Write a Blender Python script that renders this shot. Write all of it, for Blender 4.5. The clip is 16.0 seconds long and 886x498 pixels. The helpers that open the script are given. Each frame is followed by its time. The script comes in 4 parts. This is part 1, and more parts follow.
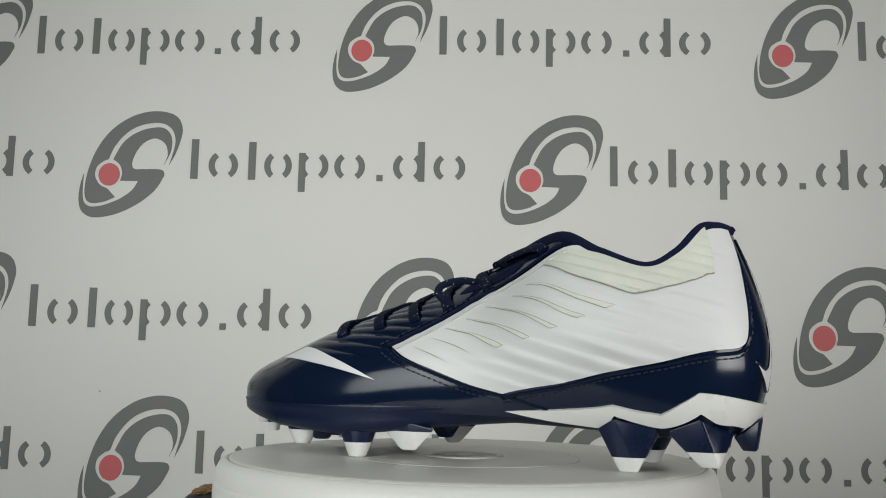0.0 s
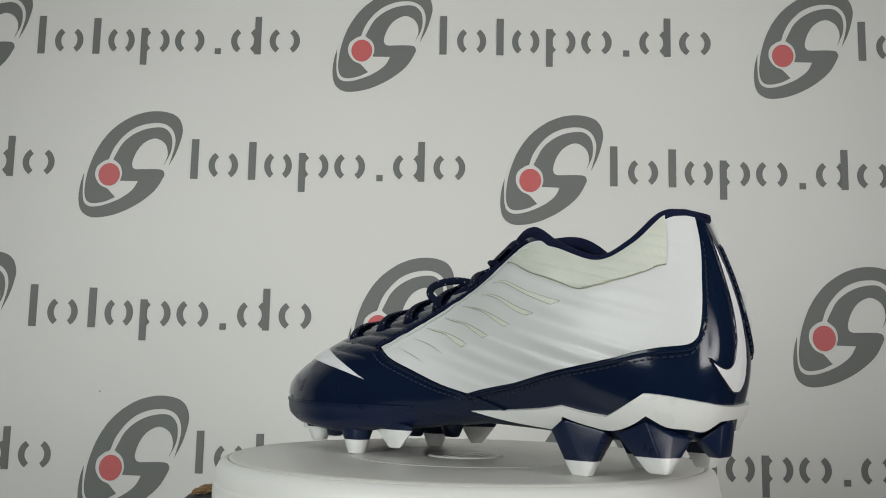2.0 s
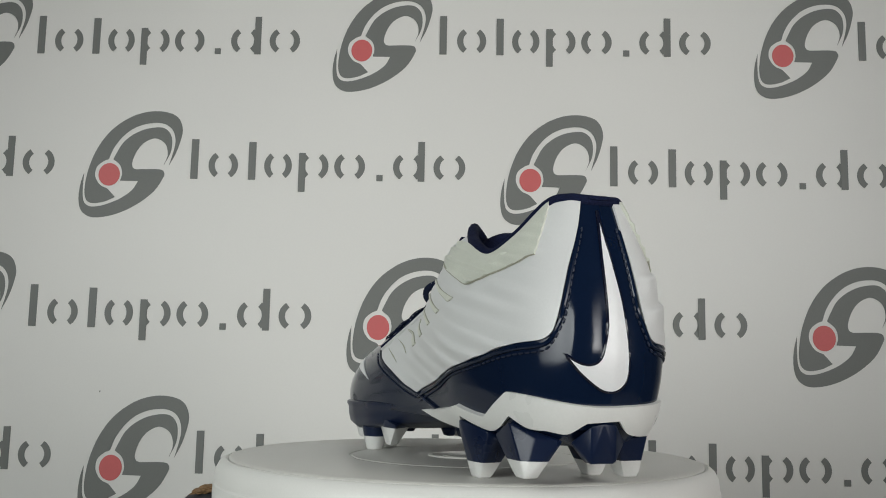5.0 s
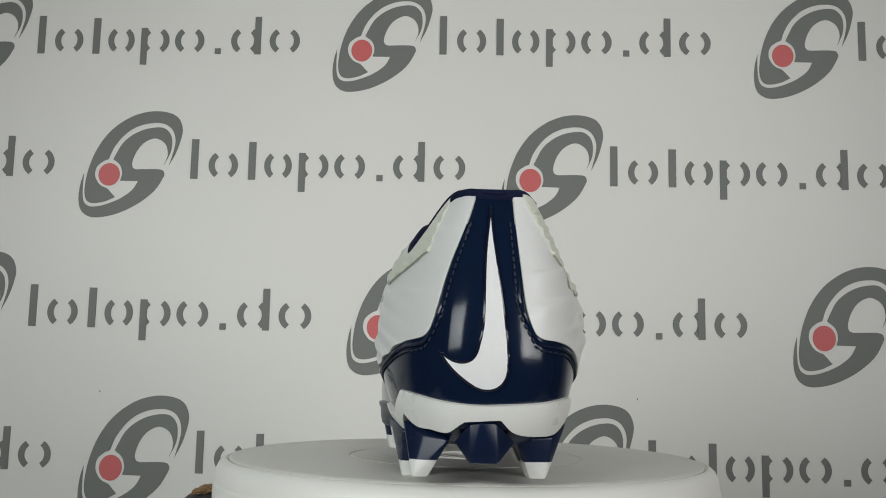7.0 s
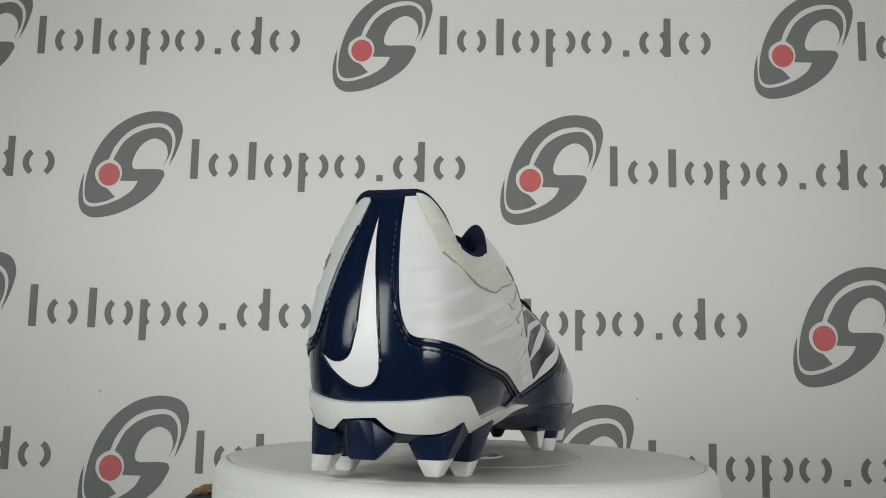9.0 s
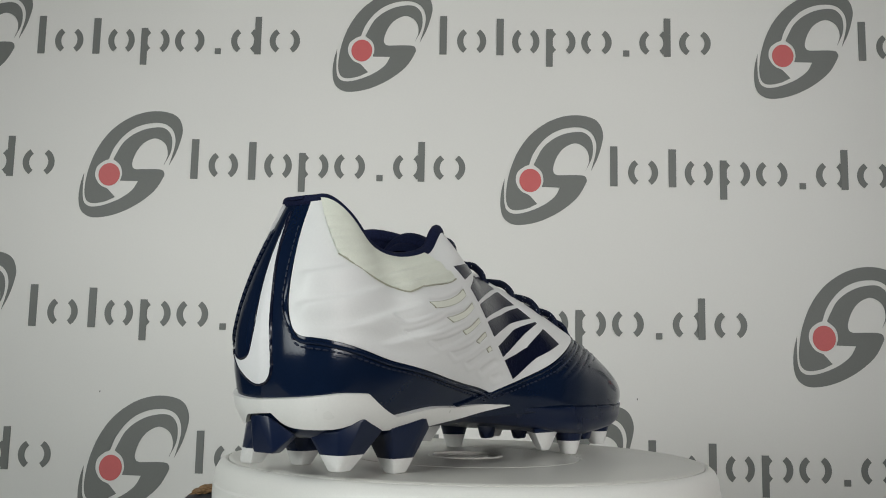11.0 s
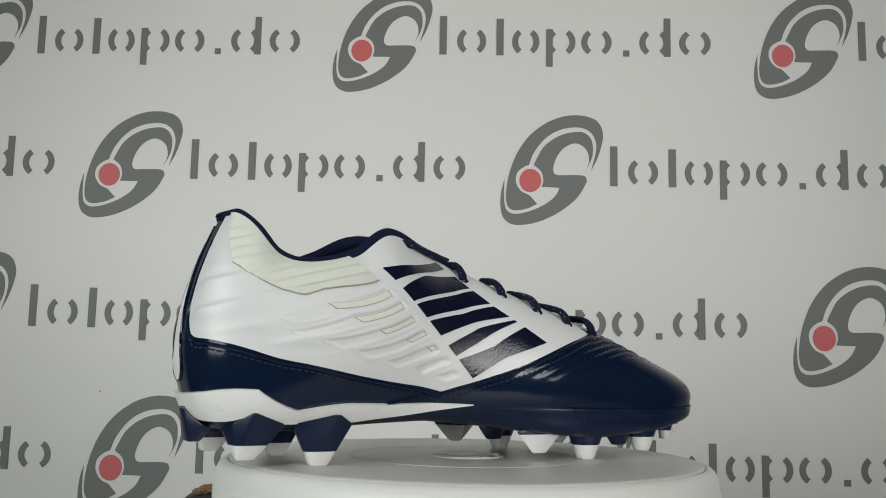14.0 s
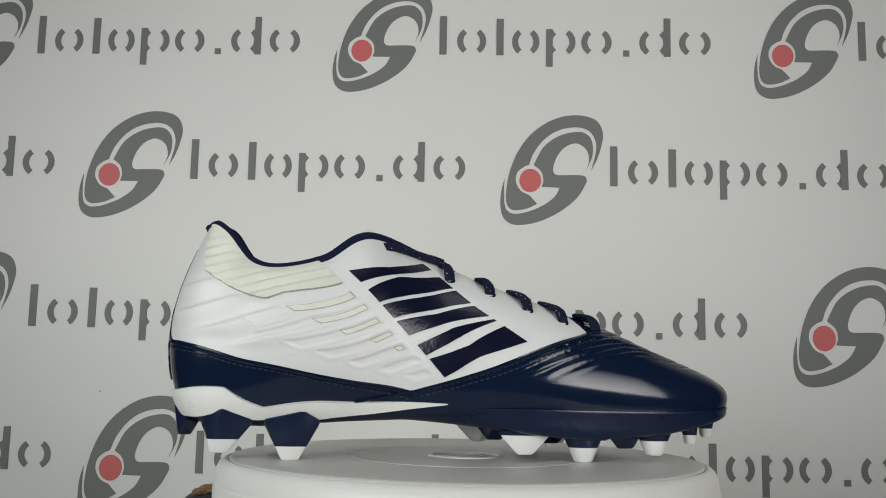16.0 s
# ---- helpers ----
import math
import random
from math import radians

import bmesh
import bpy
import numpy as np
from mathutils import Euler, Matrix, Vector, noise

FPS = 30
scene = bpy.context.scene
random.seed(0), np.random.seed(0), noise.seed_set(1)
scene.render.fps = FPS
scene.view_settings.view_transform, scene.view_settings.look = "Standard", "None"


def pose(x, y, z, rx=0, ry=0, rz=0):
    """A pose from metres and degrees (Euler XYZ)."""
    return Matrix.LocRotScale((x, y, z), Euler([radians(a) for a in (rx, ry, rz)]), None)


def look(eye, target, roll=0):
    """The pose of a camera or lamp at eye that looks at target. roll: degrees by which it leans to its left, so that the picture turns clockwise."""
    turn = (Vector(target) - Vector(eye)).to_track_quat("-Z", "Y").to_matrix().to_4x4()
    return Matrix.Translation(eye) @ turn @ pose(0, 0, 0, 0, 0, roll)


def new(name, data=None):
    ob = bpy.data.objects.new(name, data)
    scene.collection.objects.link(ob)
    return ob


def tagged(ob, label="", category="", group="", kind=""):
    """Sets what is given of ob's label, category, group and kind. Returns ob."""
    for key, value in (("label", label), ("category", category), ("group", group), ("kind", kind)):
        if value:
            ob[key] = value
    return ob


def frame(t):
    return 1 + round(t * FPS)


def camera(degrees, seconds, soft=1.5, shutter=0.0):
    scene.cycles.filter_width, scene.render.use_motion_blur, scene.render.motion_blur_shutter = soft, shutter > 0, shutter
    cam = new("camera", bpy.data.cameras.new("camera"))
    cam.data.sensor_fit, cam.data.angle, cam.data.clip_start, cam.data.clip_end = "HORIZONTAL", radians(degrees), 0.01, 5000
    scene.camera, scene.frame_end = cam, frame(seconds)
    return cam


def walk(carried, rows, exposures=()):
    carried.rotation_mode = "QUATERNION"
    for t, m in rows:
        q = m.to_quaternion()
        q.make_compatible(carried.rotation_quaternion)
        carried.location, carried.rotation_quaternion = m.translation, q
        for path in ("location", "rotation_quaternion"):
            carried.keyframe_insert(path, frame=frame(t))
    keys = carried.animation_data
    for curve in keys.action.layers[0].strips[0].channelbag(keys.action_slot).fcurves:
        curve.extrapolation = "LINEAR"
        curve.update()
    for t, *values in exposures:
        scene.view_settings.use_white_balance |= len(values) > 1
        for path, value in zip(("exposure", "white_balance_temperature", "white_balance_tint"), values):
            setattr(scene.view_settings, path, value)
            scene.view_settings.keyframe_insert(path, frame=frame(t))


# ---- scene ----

# ---- camera: it stands still in front of the turntable ----
TOP = 0.91                      # height of the turntable plate over the floor
cam = camera(50.94, 16.0, soft=1.0)
EYE = Vector((0.0, -0.496, TOP + 0.0459))
SIGHT = look(EYE, EYE + Vector((-0.02773, 0.99136, 0.12820)), 1.125)
walk(cam, [(0, SIGHT), (16, SIGHT)])

# ---- light: two soft boxes beside the camera and a ceiling panel ----
world = bpy.data.worlds.new("studio")
scene.world = world
world.use_nodes = True
world.node_tree.nodes["Background"].inputs[0].default_value = (0.9, 0.95, 1.0, 1)
world.node_tree.nodes["Background"].inputs[1].default_value = 0.02


def softbox(name, eye, target, wide, high, watts, tone, spread):
    lamp = bpy.data.lights.new(name, "AREA")
    lamp.shape, lamp.size, lamp.size_y, lamp.energy, lamp.color = "RECTANGLE", wide, high, watts, tone
    lamp.spread = radians(spread)
    ob = new(name, lamp)
    ob.matrix_world = look(eye, target)
    return ob


softbox("softbox_lamp", (-0.602, -0.833, TOP + 0.262), (-0.08, 0.3, TOP - 0.10), 0.62, 0.60, 1.90, (0.95, 1.0, 0.985), 87)
softbox("softbox_lamp", (0.755, -0.797, TOP + 0.331), (-0.07, 0.3, TOP + 0.38), 0.58, 0.72, 1.80, (1.0, 0.985, 0.965), 70)
softbox("ceiling_panel_lamp", (0.0, -0.30, TOP + 1.50), (0.0, 0.0, TOP), 1.0, 0.6, 2.4, (0.955, 1.0, 0.975), 180)


# ---- materials ----
def material(name, tone, rough=0.5, metal=0.0, grain=0.06, size=60.0, bump=0.1, fine=900.0, coat=0.0, depth=0.0004, ior=1.5, patch=0.05):
    """A surface with a broad and a fine variation of tone and gloss, and a fine relief; sizes are per metre."""
    m = bpy.data.materials.new(name)
    m.use_nodes = True
    t = m.node_tree
    b = t.nodes["Principled BSDF"]
    co = t.nodes.new("ShaderNodeTexCoord")

    def cloud(scale, detail):
        n = t.nodes.new("ShaderNodeTexNoise")
        n.inputs["Scale"].default_value, n.inputs["Detail"].default_value = scale, detail
        t.links.new(co.outputs["Object"], n.inputs["Vector"])
        return n
    big, small = cloud(size, 3), cloud(fine, 2)

    def ranged(node, low, high):
        r = t.nodes.new("ShaderNodeMapRange")
        r.inputs["From Min"].default_value, r.inputs["From Max"].default_value = 0.3, 0.7
        r.inputs["To Min"].default_value, r.inputs["To Max"].default_value = low, high
        t.links.new(node.outputs["Fac"], r.inputs["Value"])
        return r
    a, c = ranged(big, 1 - patch, 1 + patch), ranged(small, 1 - grain, 1 + grain)
    mul = t.nodes.new("ShaderNodeMath")
    mul.operation = "MULTIPLY"
    t.links.new(a.outputs[0], mul.inputs[0])
    t.links.new(c.outputs[0], mul.inputs[1])
    mix = t.nodes.new("ShaderNodeVectorMath")
    mix.operation = "SCALE"
    mix.inputs[0].default_value = tone
    t.links.new(mul.outputs[0], mix.inputs["Scale"])
    t.links.new(mix.outputs[0], b.inputs["Base Color"])
    r = ranged(big, rough * 0.88, rough * 1.12)
    t.links.new(r.outputs[0], b.inputs["Roughness"])
    b.inputs["Metallic"].default_value = metal
    b.inputs["IOR"].default_value = ior
    b.inputs["Coat Weight"].default_value = coat
    b.inputs["Coat Roughness"].default_value = 0.06
    bu = t.nodes.new("ShaderNodeBump")
    bu.inputs["Strength"].default_value, bu.inputs["Distance"].default_value = bump, depth
    t.links.new(small.outputs["Fac"], bu.inputs["Height"])
    t.links.new(bu.outputs[0], b.inputs["Normal"])
    return m


NAVY_GLOSS = material("navy_patent", (0.0048, 0.0112, 0.031), 0.12, coat=0.0, bump=0.05, grain=0.05, size=40, ior=1.43)
NAVY_SOLE = material("navy_sole_plastic", (0.0050, 0.0115, 0.037), 0.30, bump=0.06, size=50, ior=1.42)
NAVY_CLOTH = material("navy_cloth", (0.008, 0.0115, 0.036), 0.85, bump=0.6, grain=0.35, fine=1600, depth=0.0006)
NAVY_PRINT = material("navy_print", (0.005, 0.007, 0.021), 0.20, bump=0.45, grain=0.1, fine=700)
NAVY_THREAD = material("navy_thread", (0.010, 0.016, 0.038), 0.45, bump=0.4, grain=0.3, fine=2500)
for cloth in (NAVY_CLOTH,):
    cloth.node_tree.nodes["Principled BSDF"].inputs["Specular IOR Level"].default_value = 0.12
WHITE_SKIN = material("white_synthetic", (0.685, 0.69, 0.68), 0.42, bump=0.10, grain=0.012, patch=0.015, fine=1200, size=25)
WHITE_SOLE = material("white_midsole", (0.76, 0.76, 0.73), 0.30, bump=0.04, grain=0.012, patch=0.02)
WHITE_TIP = material("white_stud_plastic", (0.74, 0.74, 0.72), 0.36, bump=0.06, grain=0.02, patch=0.03)
WHITE_MARK = material("white_mark", (0.80, 0.80, 0.80), 0.33, bump=0.03, grain=0.01, patch=0.015)
CREAM = material("cream_mesh", (0.665, 0.685, 0.60), 0.42, bump=0.5, grain=0.05, fine=2200, depth=0.0005)
CREAM_VENT = material("cream_vent", (0.69, 0.70, 0.62), 0.5, bump=0.4, grain=0.05, fine=2200, depth=0.0005)
# olive of the patch edges; round the vents its darkness paints the groove's shade
CREAM_EDGE = material("olive_edge_and_groove_shade", (0.36, 0.36, 0.28), 0.5, bump=0.2)
RIM = material("white_rim_plastic", (0.75, 0.745, 0.71), 0.42, bump=0.12, grain=0.015, patch=0.02, size=20, fine=1500)
PLATE = material("white_turntable_plastic", (0.63, 0.62, 0.58), 0.36, bump=0.12, grain=0.015, patch=0.02, size=20, fine=1500)
VINYL = material("white_banner", (0.70, 0.695, 0.665), 0.48, bump=0.05, grain=0.008, patch=0.022, size=3.0, fine=500)
INK_GREY = material("grey_ink", (0.150, 0.158, 0.148), 0.55, bump=0.03, grain=0.03, patch=0.05, size=12)
INK_RED = material("red_ink", (0.56, 0.115, 0.115), 0.55, bump=0.03, grain=0.03, patch=0.04, size=12)
TABLE = material("table_laminate", (0.52, 0.50, 0.46), 0.45, bump=0.1, size=8)
PAINT = material("wall_paint", (0.34, 0.34, 0.33), 0.8, bump=0.2, size=4, fine=300)
CARPET = material("floor_carpet", (0.10, 0.10, 0.11), 0.9, bump=0.5, size=6, fine=400)
DARK = material("dark_plastic", (0.030, 0.030, 0.034), 0.5, bump=0.3, size=80)
KRAFT = material("brown_paper", (0.22, 0.13, 0.06), 0.8, bump=0.6, size=150, grain=0.2, patch=0.25)


# ---- helpers that make meshes ----
def mesh_object(name, bm, mat, parent=None, smooth=True, label="", sharp=40):
    bmesh.ops.recalc_face_normals(bm, faces=bm.faces)
    for f in bm.faces:
        f.smooth = smooth
    if smooth:
        for e in bm.edges:
            if len(e.link_faces) == 2 and e.calc_face_angle(0) > radians(sharp):
                e.smooth = False
    me = bpy.data.meshes.new(name)
    bm.to_mesh(me)
    bm.free()
    me.materials.append(mat)
    ob = new(name, me)
    ob.parent = parent
    return tagged(ob, label) if label else ob


def part(name, bm, mat, parent, label="", smooth=True, sharp=40):
    return mesh_object(name, bm, mat, parent, smooth, label, sharp)


def grid_faces(bm, rows, closed=False):
    """Quads between rows of vertices of one length."""
    n = len(rows[0])
    for a, b in zip(rows, rows[1:]):
        for j in range(n if closed else n - 1):
            k = (j + 1) % n
            quad = [a[j], a[k], b[k], b[j]]
            if len(set(quad)) == 4:
                bm.faces.new(quad)


def lathe(bm, profile, steps=128, z0=0.0, centre=(0, 0)):
    """Turns (radius, height) pairs round the vertical."""
    rows = [[bm.verts.new((centre[0] + r * math.cos(2 * math.pi * k / steps), centre[1] + r * math.sin(2 * math.pi * k / steps), z0 + z)) for k in range(steps)] for r, z in profile]
    grid_faces(bm, rows, True)
    return rows


def box(bm, x0, y0, z0, x1, y1, z1, bevel=0.0):
    v = [bm.verts.new((x, y, z)) for x in (x0, x1) for y in (y0, y1) for z in (z0, z1)]
    made = [bm.faces.new([v[i] for i in q]) for q in ((0, 1, 3, 2), (4, 6, 7, 5), (0, 4, 5, 1), (2, 3, 7, 6), (0, 2, 6, 4), (1, 5, 7, 3))]
    if bevel:
        edges = list({e for f in made for e in f.edges})
        bmesh.ops.bevel(bm, geom=edges, offset=bevel, segments=2, affect="EDGES", profile=0.5)


def smooth_path(points, per=8):
    """A Catmull-Rom line through points of any dimension."""
    p = [np.array(q, float) for q in points]
    p = [2 * p[0] - p[1]] + p + [2 * p[-1] - p[-2]]
    out = []
    for a, b, c, d in zip(p, p[1:], p[2:], p[3:]):
        for k in range(per):
            t = k / per
            out.append(0.5 * (2 * b + (c - a) * t + (2 * a - 5 * b + 4 * c - d) * t * t + (3 * b - a - 3 * c + d) * t ** 3))
    out.append(p[-2])
    return out


def rounded_outline(points, per=6):
    """A closed outline; a point with a third value is a sharp corner."""
    n = len(points)
    start = next((i for i, q in enumerate(points) if len(q) > 2), None)
    if start is None:
        loop = [q[:2] for q in points]
        ring = smooth_path([loop[-1]] + loop + loop[:2], per)
        return ring[per:-per - 1]
    order = points[start:] + points[:start + 1]
    out, run = [], [order[0][:2]]
    for q in order[1:]:
        run.append(q[:2])
        if len(q) > 2:
            out += smooth_path(run, per)[:-1] if len(run) > 2 else [np.array(run[0], float)]
            run = [q[:2]]
    if len(run) > 1:
        out += smooth_path(run, per)[:-1]
    return out


def tube(bm, path, wide, flat=None, steps=8, up=Vector((0, 0, 1)), caps=True):
    """Sweeps an ellipse along a path; wide and flat may be functions of the run 0 to 1."""
    pts = [Vector(p) for p in path]
    rows = []
    for i, p in enumerate(pts):
        d = (pts[min(i + 1, len(pts) - 1)] - pts[max(i - 1, 0)]).normalized()
        s = d.cross(up if not callable(up) else up(i)).normalized()
        n = s.cross(d)
        f = i / (len(pts) - 1)
        w = wide(f) if callable(wide) else wide
        h = w if flat is None else (flat(f) if callable(flat) else flat)
        rows.append([bm.verts.new(p + s * w * math.cos(2 * math.pi * k / steps) + n * h * math.sin(2 * math.pi * k / steps)) for k in range(steps)])
    grid_faces(bm, rows, True)
    if caps:
        bm.faces.new(rows[0])
        bm.faces.new(rows[-1][::-1])
    return rows


# ---- the setting: a small studio room, closed all round ----
def slab(name, x0, y0, z0, x1, y1, z1, mat, label, category):
    bm = bmesh.new()
    box(bm, x0, y0, z0, x1, y1, z1)
    return tagged(mesh_object(name, bm, mat, smooth=False), label, category, kind="structure")


slab("floor", -2.0, -2.6, -0.10, 2.0, 1.6, 0.0, CARPET, "dark grey carpet floor of a small studio", "floor")
slab("ceiling", -2.0, -2.6, 2.70, 2.0, 1.6, 2.80, PAINT, "plain grey painted studio ceiling", "ceiling")
slab("wall_north", -2.0, 1.6, 0.0, 2.0, 1.7, 2.70, PAINT, "plain grey wall behind the printed banner", "wall")
slab("wall_south", -2.0, -2.7, 0.0, 2.0, -2.6, 2.70, PAINT, "plain grey wall behind the camera", "wall")
slab("wall_west", -2.1, -2.6, 0.0, -2.0, 1.6, 2.70, PAINT, "plain grey side wall of the studio", "wall")
slab("wall_east", 2.0, -2.6, 0.0, 2.1, 1.6, 2.70, PAINT, "plain grey side wall of the studio", "wall")

# ---- printed banner behind the turntable ----
BACK = 0.42


def make_banner():
    bm = bmesh.new()
    cols = 81
    front, back = [], []
    for j in range(2):
        z = 0.02 + 1.98 * j
        front.append([bm.verts.new((-1.1 + 2.2 * i / (cols - 1), BACK, z)) for i in range(cols)])
        back.append([bm.verts.new((-1.1 + 2.2 * i / (cols - 1), BACK + 0.003, z)) for i in range(cols)])
    grid_faces(bm, front)
    grid_faces(bm, back)
    for rows in ((front[0], back[0]), (front[1], back[1])):
        grid_faces(bm, list(rows))
    for i in (0, -1):
        bm.faces.new([front[0][i], front[1][i], back[1][i], back[0][i]])
    banner = mesh_object("backdrop", bm, VINYL)
    tagged(banner, "white vinyl banner with a grey and red repeated print", "backdrop", kind="structure")
    bm = bmesh.new()
    tube(bm, [(-1.12, BACK + 0.004, 2.01), (1.12, BACK + 0.004, 2.01)], 0.014, steps=16, up=Vector((0, 0, 1)))
    part("top_rail", bm, DARK, banner, "dark round rail that holds the banner")
    bm = bmesh.new()
    box(bm, -1.12, BACK - 0.03, 0.0, 1.12, BACK + 0.035, 0.02, 0.003)
    part("foot_rail", bm, DARK, banner, "dark flat foot rail of the banner")
    return banner


def flat_print(bm, outline, x, z, sx, sz, tilt=0.0, y=BACK - 0.0006):
    """A thin layer of ink with the given outline."""
    c, s = math.cos(tilt), math.sin(tilt)
    ring = [(x + sx * (c * a - s * b), z + sz * (s * a + c * b)) for a, b in outline]
    v = [bm.verts.new((a, y, b)) for a, b in ring]
    w = [bm.verts.new((a, BACK - 0.0001, b)) for a, b in ring]
    bm.faces.new(v)
    grid_faces(bm, [v, w], True)


# outlines of the emblem, in hundredths of its size, round the red disc
BAND = [(106, 16, 1), (118, 39), (126, 64), (128, 81), (122, 98), (109, 108), (85, 113), (57, 110.5), (28.5, 99.5), (0, 78.5), (-22, 49), (-36, 15), (-42, -16),
        (-42, -36), (-37, -47), (-26, -51), (-6, -48), (12, -40, 1), (-2, -25, 1), (-16, -18), (-25, -3), (-23, 13), (-12, 23), (-2, 27, 1), (6, 47), (20, 66), (38, 81),
        (61, 90), (85, 92), (102, 87), (112, 76), (116, 61), (114, 44)]
HOOK = [(97, 17, 1), (103, 34), (100, 51), (90, 61), (76, 64), (58, 55), (46, 39), (40, 21), (42, 12), (48, 9, 1), (89, 9), (98, 3), (96, -7), (80, -31), (50, -54),
        (15, -70), (-17, -76), (-36, -73), (-48.5, -61), (-52.5, -41), (-50.5, -17), (-45, 3, 1), (-46, -21), (-45, -41), (-40, -52), (-28, -57), (-7, -54), (21, -43), (42, -28),
        (52, -12, 1), (20, -11, 1), (23, 1), (19, 16), (6, 27, 1), (12, 39), (22, 56), (38, 70), (59, 80), (82, 84), (96, 82), (106, 73), (110, 59), (108, 39)]


def emblem(banner, x, z, wide, high):
    k, h = 0.000571 * wide, 0.000581 * high
    tilt = radians(0.7)
    bm = bmesh.new()
    flat_print(bm, rounded_outline(BAND, 4), x, z, k, h, tilt)
    flat_print(bm, rounded_outline(HOOK, 4), x, z, k, h, tilt)
    bm.normal_update()
    bmesh.ops.triangulate(bm, faces=[f for f in bm.faces if len(f.verts) > 4], ngon_method="EAR_CLIP")
    mark = part("emblem", bm, INK_GREY, banner, "grey printed emblem of curved bands", smooth=False)
    bm = bmesh.new()
    disc = [(19 * math.cos(a * math.pi / 24), 20 * math.sin(a * math.pi / 24)) for a in range(48)]
    flat_print(bm, disc, x, z, k, h)
    part("disc", bm, INK_RED, mark, "red printed disc", smooth=False)


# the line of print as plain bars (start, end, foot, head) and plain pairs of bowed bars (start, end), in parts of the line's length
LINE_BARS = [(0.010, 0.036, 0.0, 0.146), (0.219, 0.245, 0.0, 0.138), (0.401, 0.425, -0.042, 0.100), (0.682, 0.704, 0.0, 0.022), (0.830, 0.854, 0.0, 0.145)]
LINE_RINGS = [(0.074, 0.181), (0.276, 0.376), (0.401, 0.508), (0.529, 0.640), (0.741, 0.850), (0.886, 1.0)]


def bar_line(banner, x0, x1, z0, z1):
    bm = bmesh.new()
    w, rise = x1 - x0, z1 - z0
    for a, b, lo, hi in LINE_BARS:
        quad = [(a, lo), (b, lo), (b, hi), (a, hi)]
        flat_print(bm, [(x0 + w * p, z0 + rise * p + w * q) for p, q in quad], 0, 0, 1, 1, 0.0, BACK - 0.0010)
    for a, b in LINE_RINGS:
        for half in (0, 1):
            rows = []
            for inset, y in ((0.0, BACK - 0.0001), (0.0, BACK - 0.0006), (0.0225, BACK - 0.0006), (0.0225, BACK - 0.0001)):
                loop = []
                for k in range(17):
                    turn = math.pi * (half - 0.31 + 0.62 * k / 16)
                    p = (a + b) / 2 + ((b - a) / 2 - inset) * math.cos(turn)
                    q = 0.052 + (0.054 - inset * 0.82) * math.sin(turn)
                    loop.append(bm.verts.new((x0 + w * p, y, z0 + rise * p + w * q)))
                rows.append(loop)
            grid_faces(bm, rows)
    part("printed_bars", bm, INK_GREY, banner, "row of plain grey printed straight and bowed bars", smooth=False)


banner = make_banner()
for x, z, wide, high in ((-0.5277, 0.3677, 0.97, 0.98), (-0.1127, 0.3678, 0.985, 0.985), (0.3141, 0.3667, 0.985, 1.01), (-0.3653, 0.2351, 1.0, 1.0), (0.0604, 0.2348, 1.0, 1.02),
                         (-0.5255, 0.0858, 1.0, 1.05), (-0.0881, 0.0854, 1.02, 1.055), (0.3463, 0.0827, 1.02, 1.065), (-0.3450, -0.0553, 1.025, 1.06), (0.0877, -0.0553, 1.02, 1.06)):
    emblem(banner, x, TOP + z, wide, high)
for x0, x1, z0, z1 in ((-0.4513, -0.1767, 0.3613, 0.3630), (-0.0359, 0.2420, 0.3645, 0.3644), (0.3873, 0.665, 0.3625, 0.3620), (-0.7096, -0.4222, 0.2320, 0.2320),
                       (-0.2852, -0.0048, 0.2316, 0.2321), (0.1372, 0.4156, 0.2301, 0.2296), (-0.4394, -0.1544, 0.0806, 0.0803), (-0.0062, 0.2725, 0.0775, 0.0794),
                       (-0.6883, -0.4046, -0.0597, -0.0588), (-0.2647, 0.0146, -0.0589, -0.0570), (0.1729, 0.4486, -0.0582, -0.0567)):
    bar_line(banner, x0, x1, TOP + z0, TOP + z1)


# two small dark specks on the banner
for x, z in ((-0.3602, 0.0178), (0.1654, 0.0207)):
    bm = bmesh.new()
    flat_print(bm, [(0.0005 * math.cos(k), 0.0010 * math.sin(k)) for k in range(6)], x, TOP + z, 1, 1)
    part("speck", bm, DARK, banner, "small dark speck", smooth=False)


# ---- table, riser and turntable ----
def make_table():
    table = tagged(new("table"), "plain grey laminate table under the turntable", "table")
    bm = bmesh.new()
    box(bm, -0.55, -0.32, 0.72, 0.55, 0.36, 0.75, 0.004)
    part("tabletop", bm, TABLE, table)
    for x in (-0.50, 0.50):
        for y in (-0.28, 0.32):
            bm = bmesh.new()
            box(bm, x - 0.02, y - 0.02, 0.0, x + 0.02, y + 0.02, 0.72, 0.003)
            part("leg", bm, DARK, table)
    bm = bmesh.new()
    lathe(bm, [(0.0001, 0.75), (0.100, 0.75), (0.104, 0.753), (0.104, 0.857), (0.100, 0.86), (0.0001, 0.86)], 64)
    tagged(mesh_object("riser", bm, DARK), "dark round riser block under the turntable", "riser")


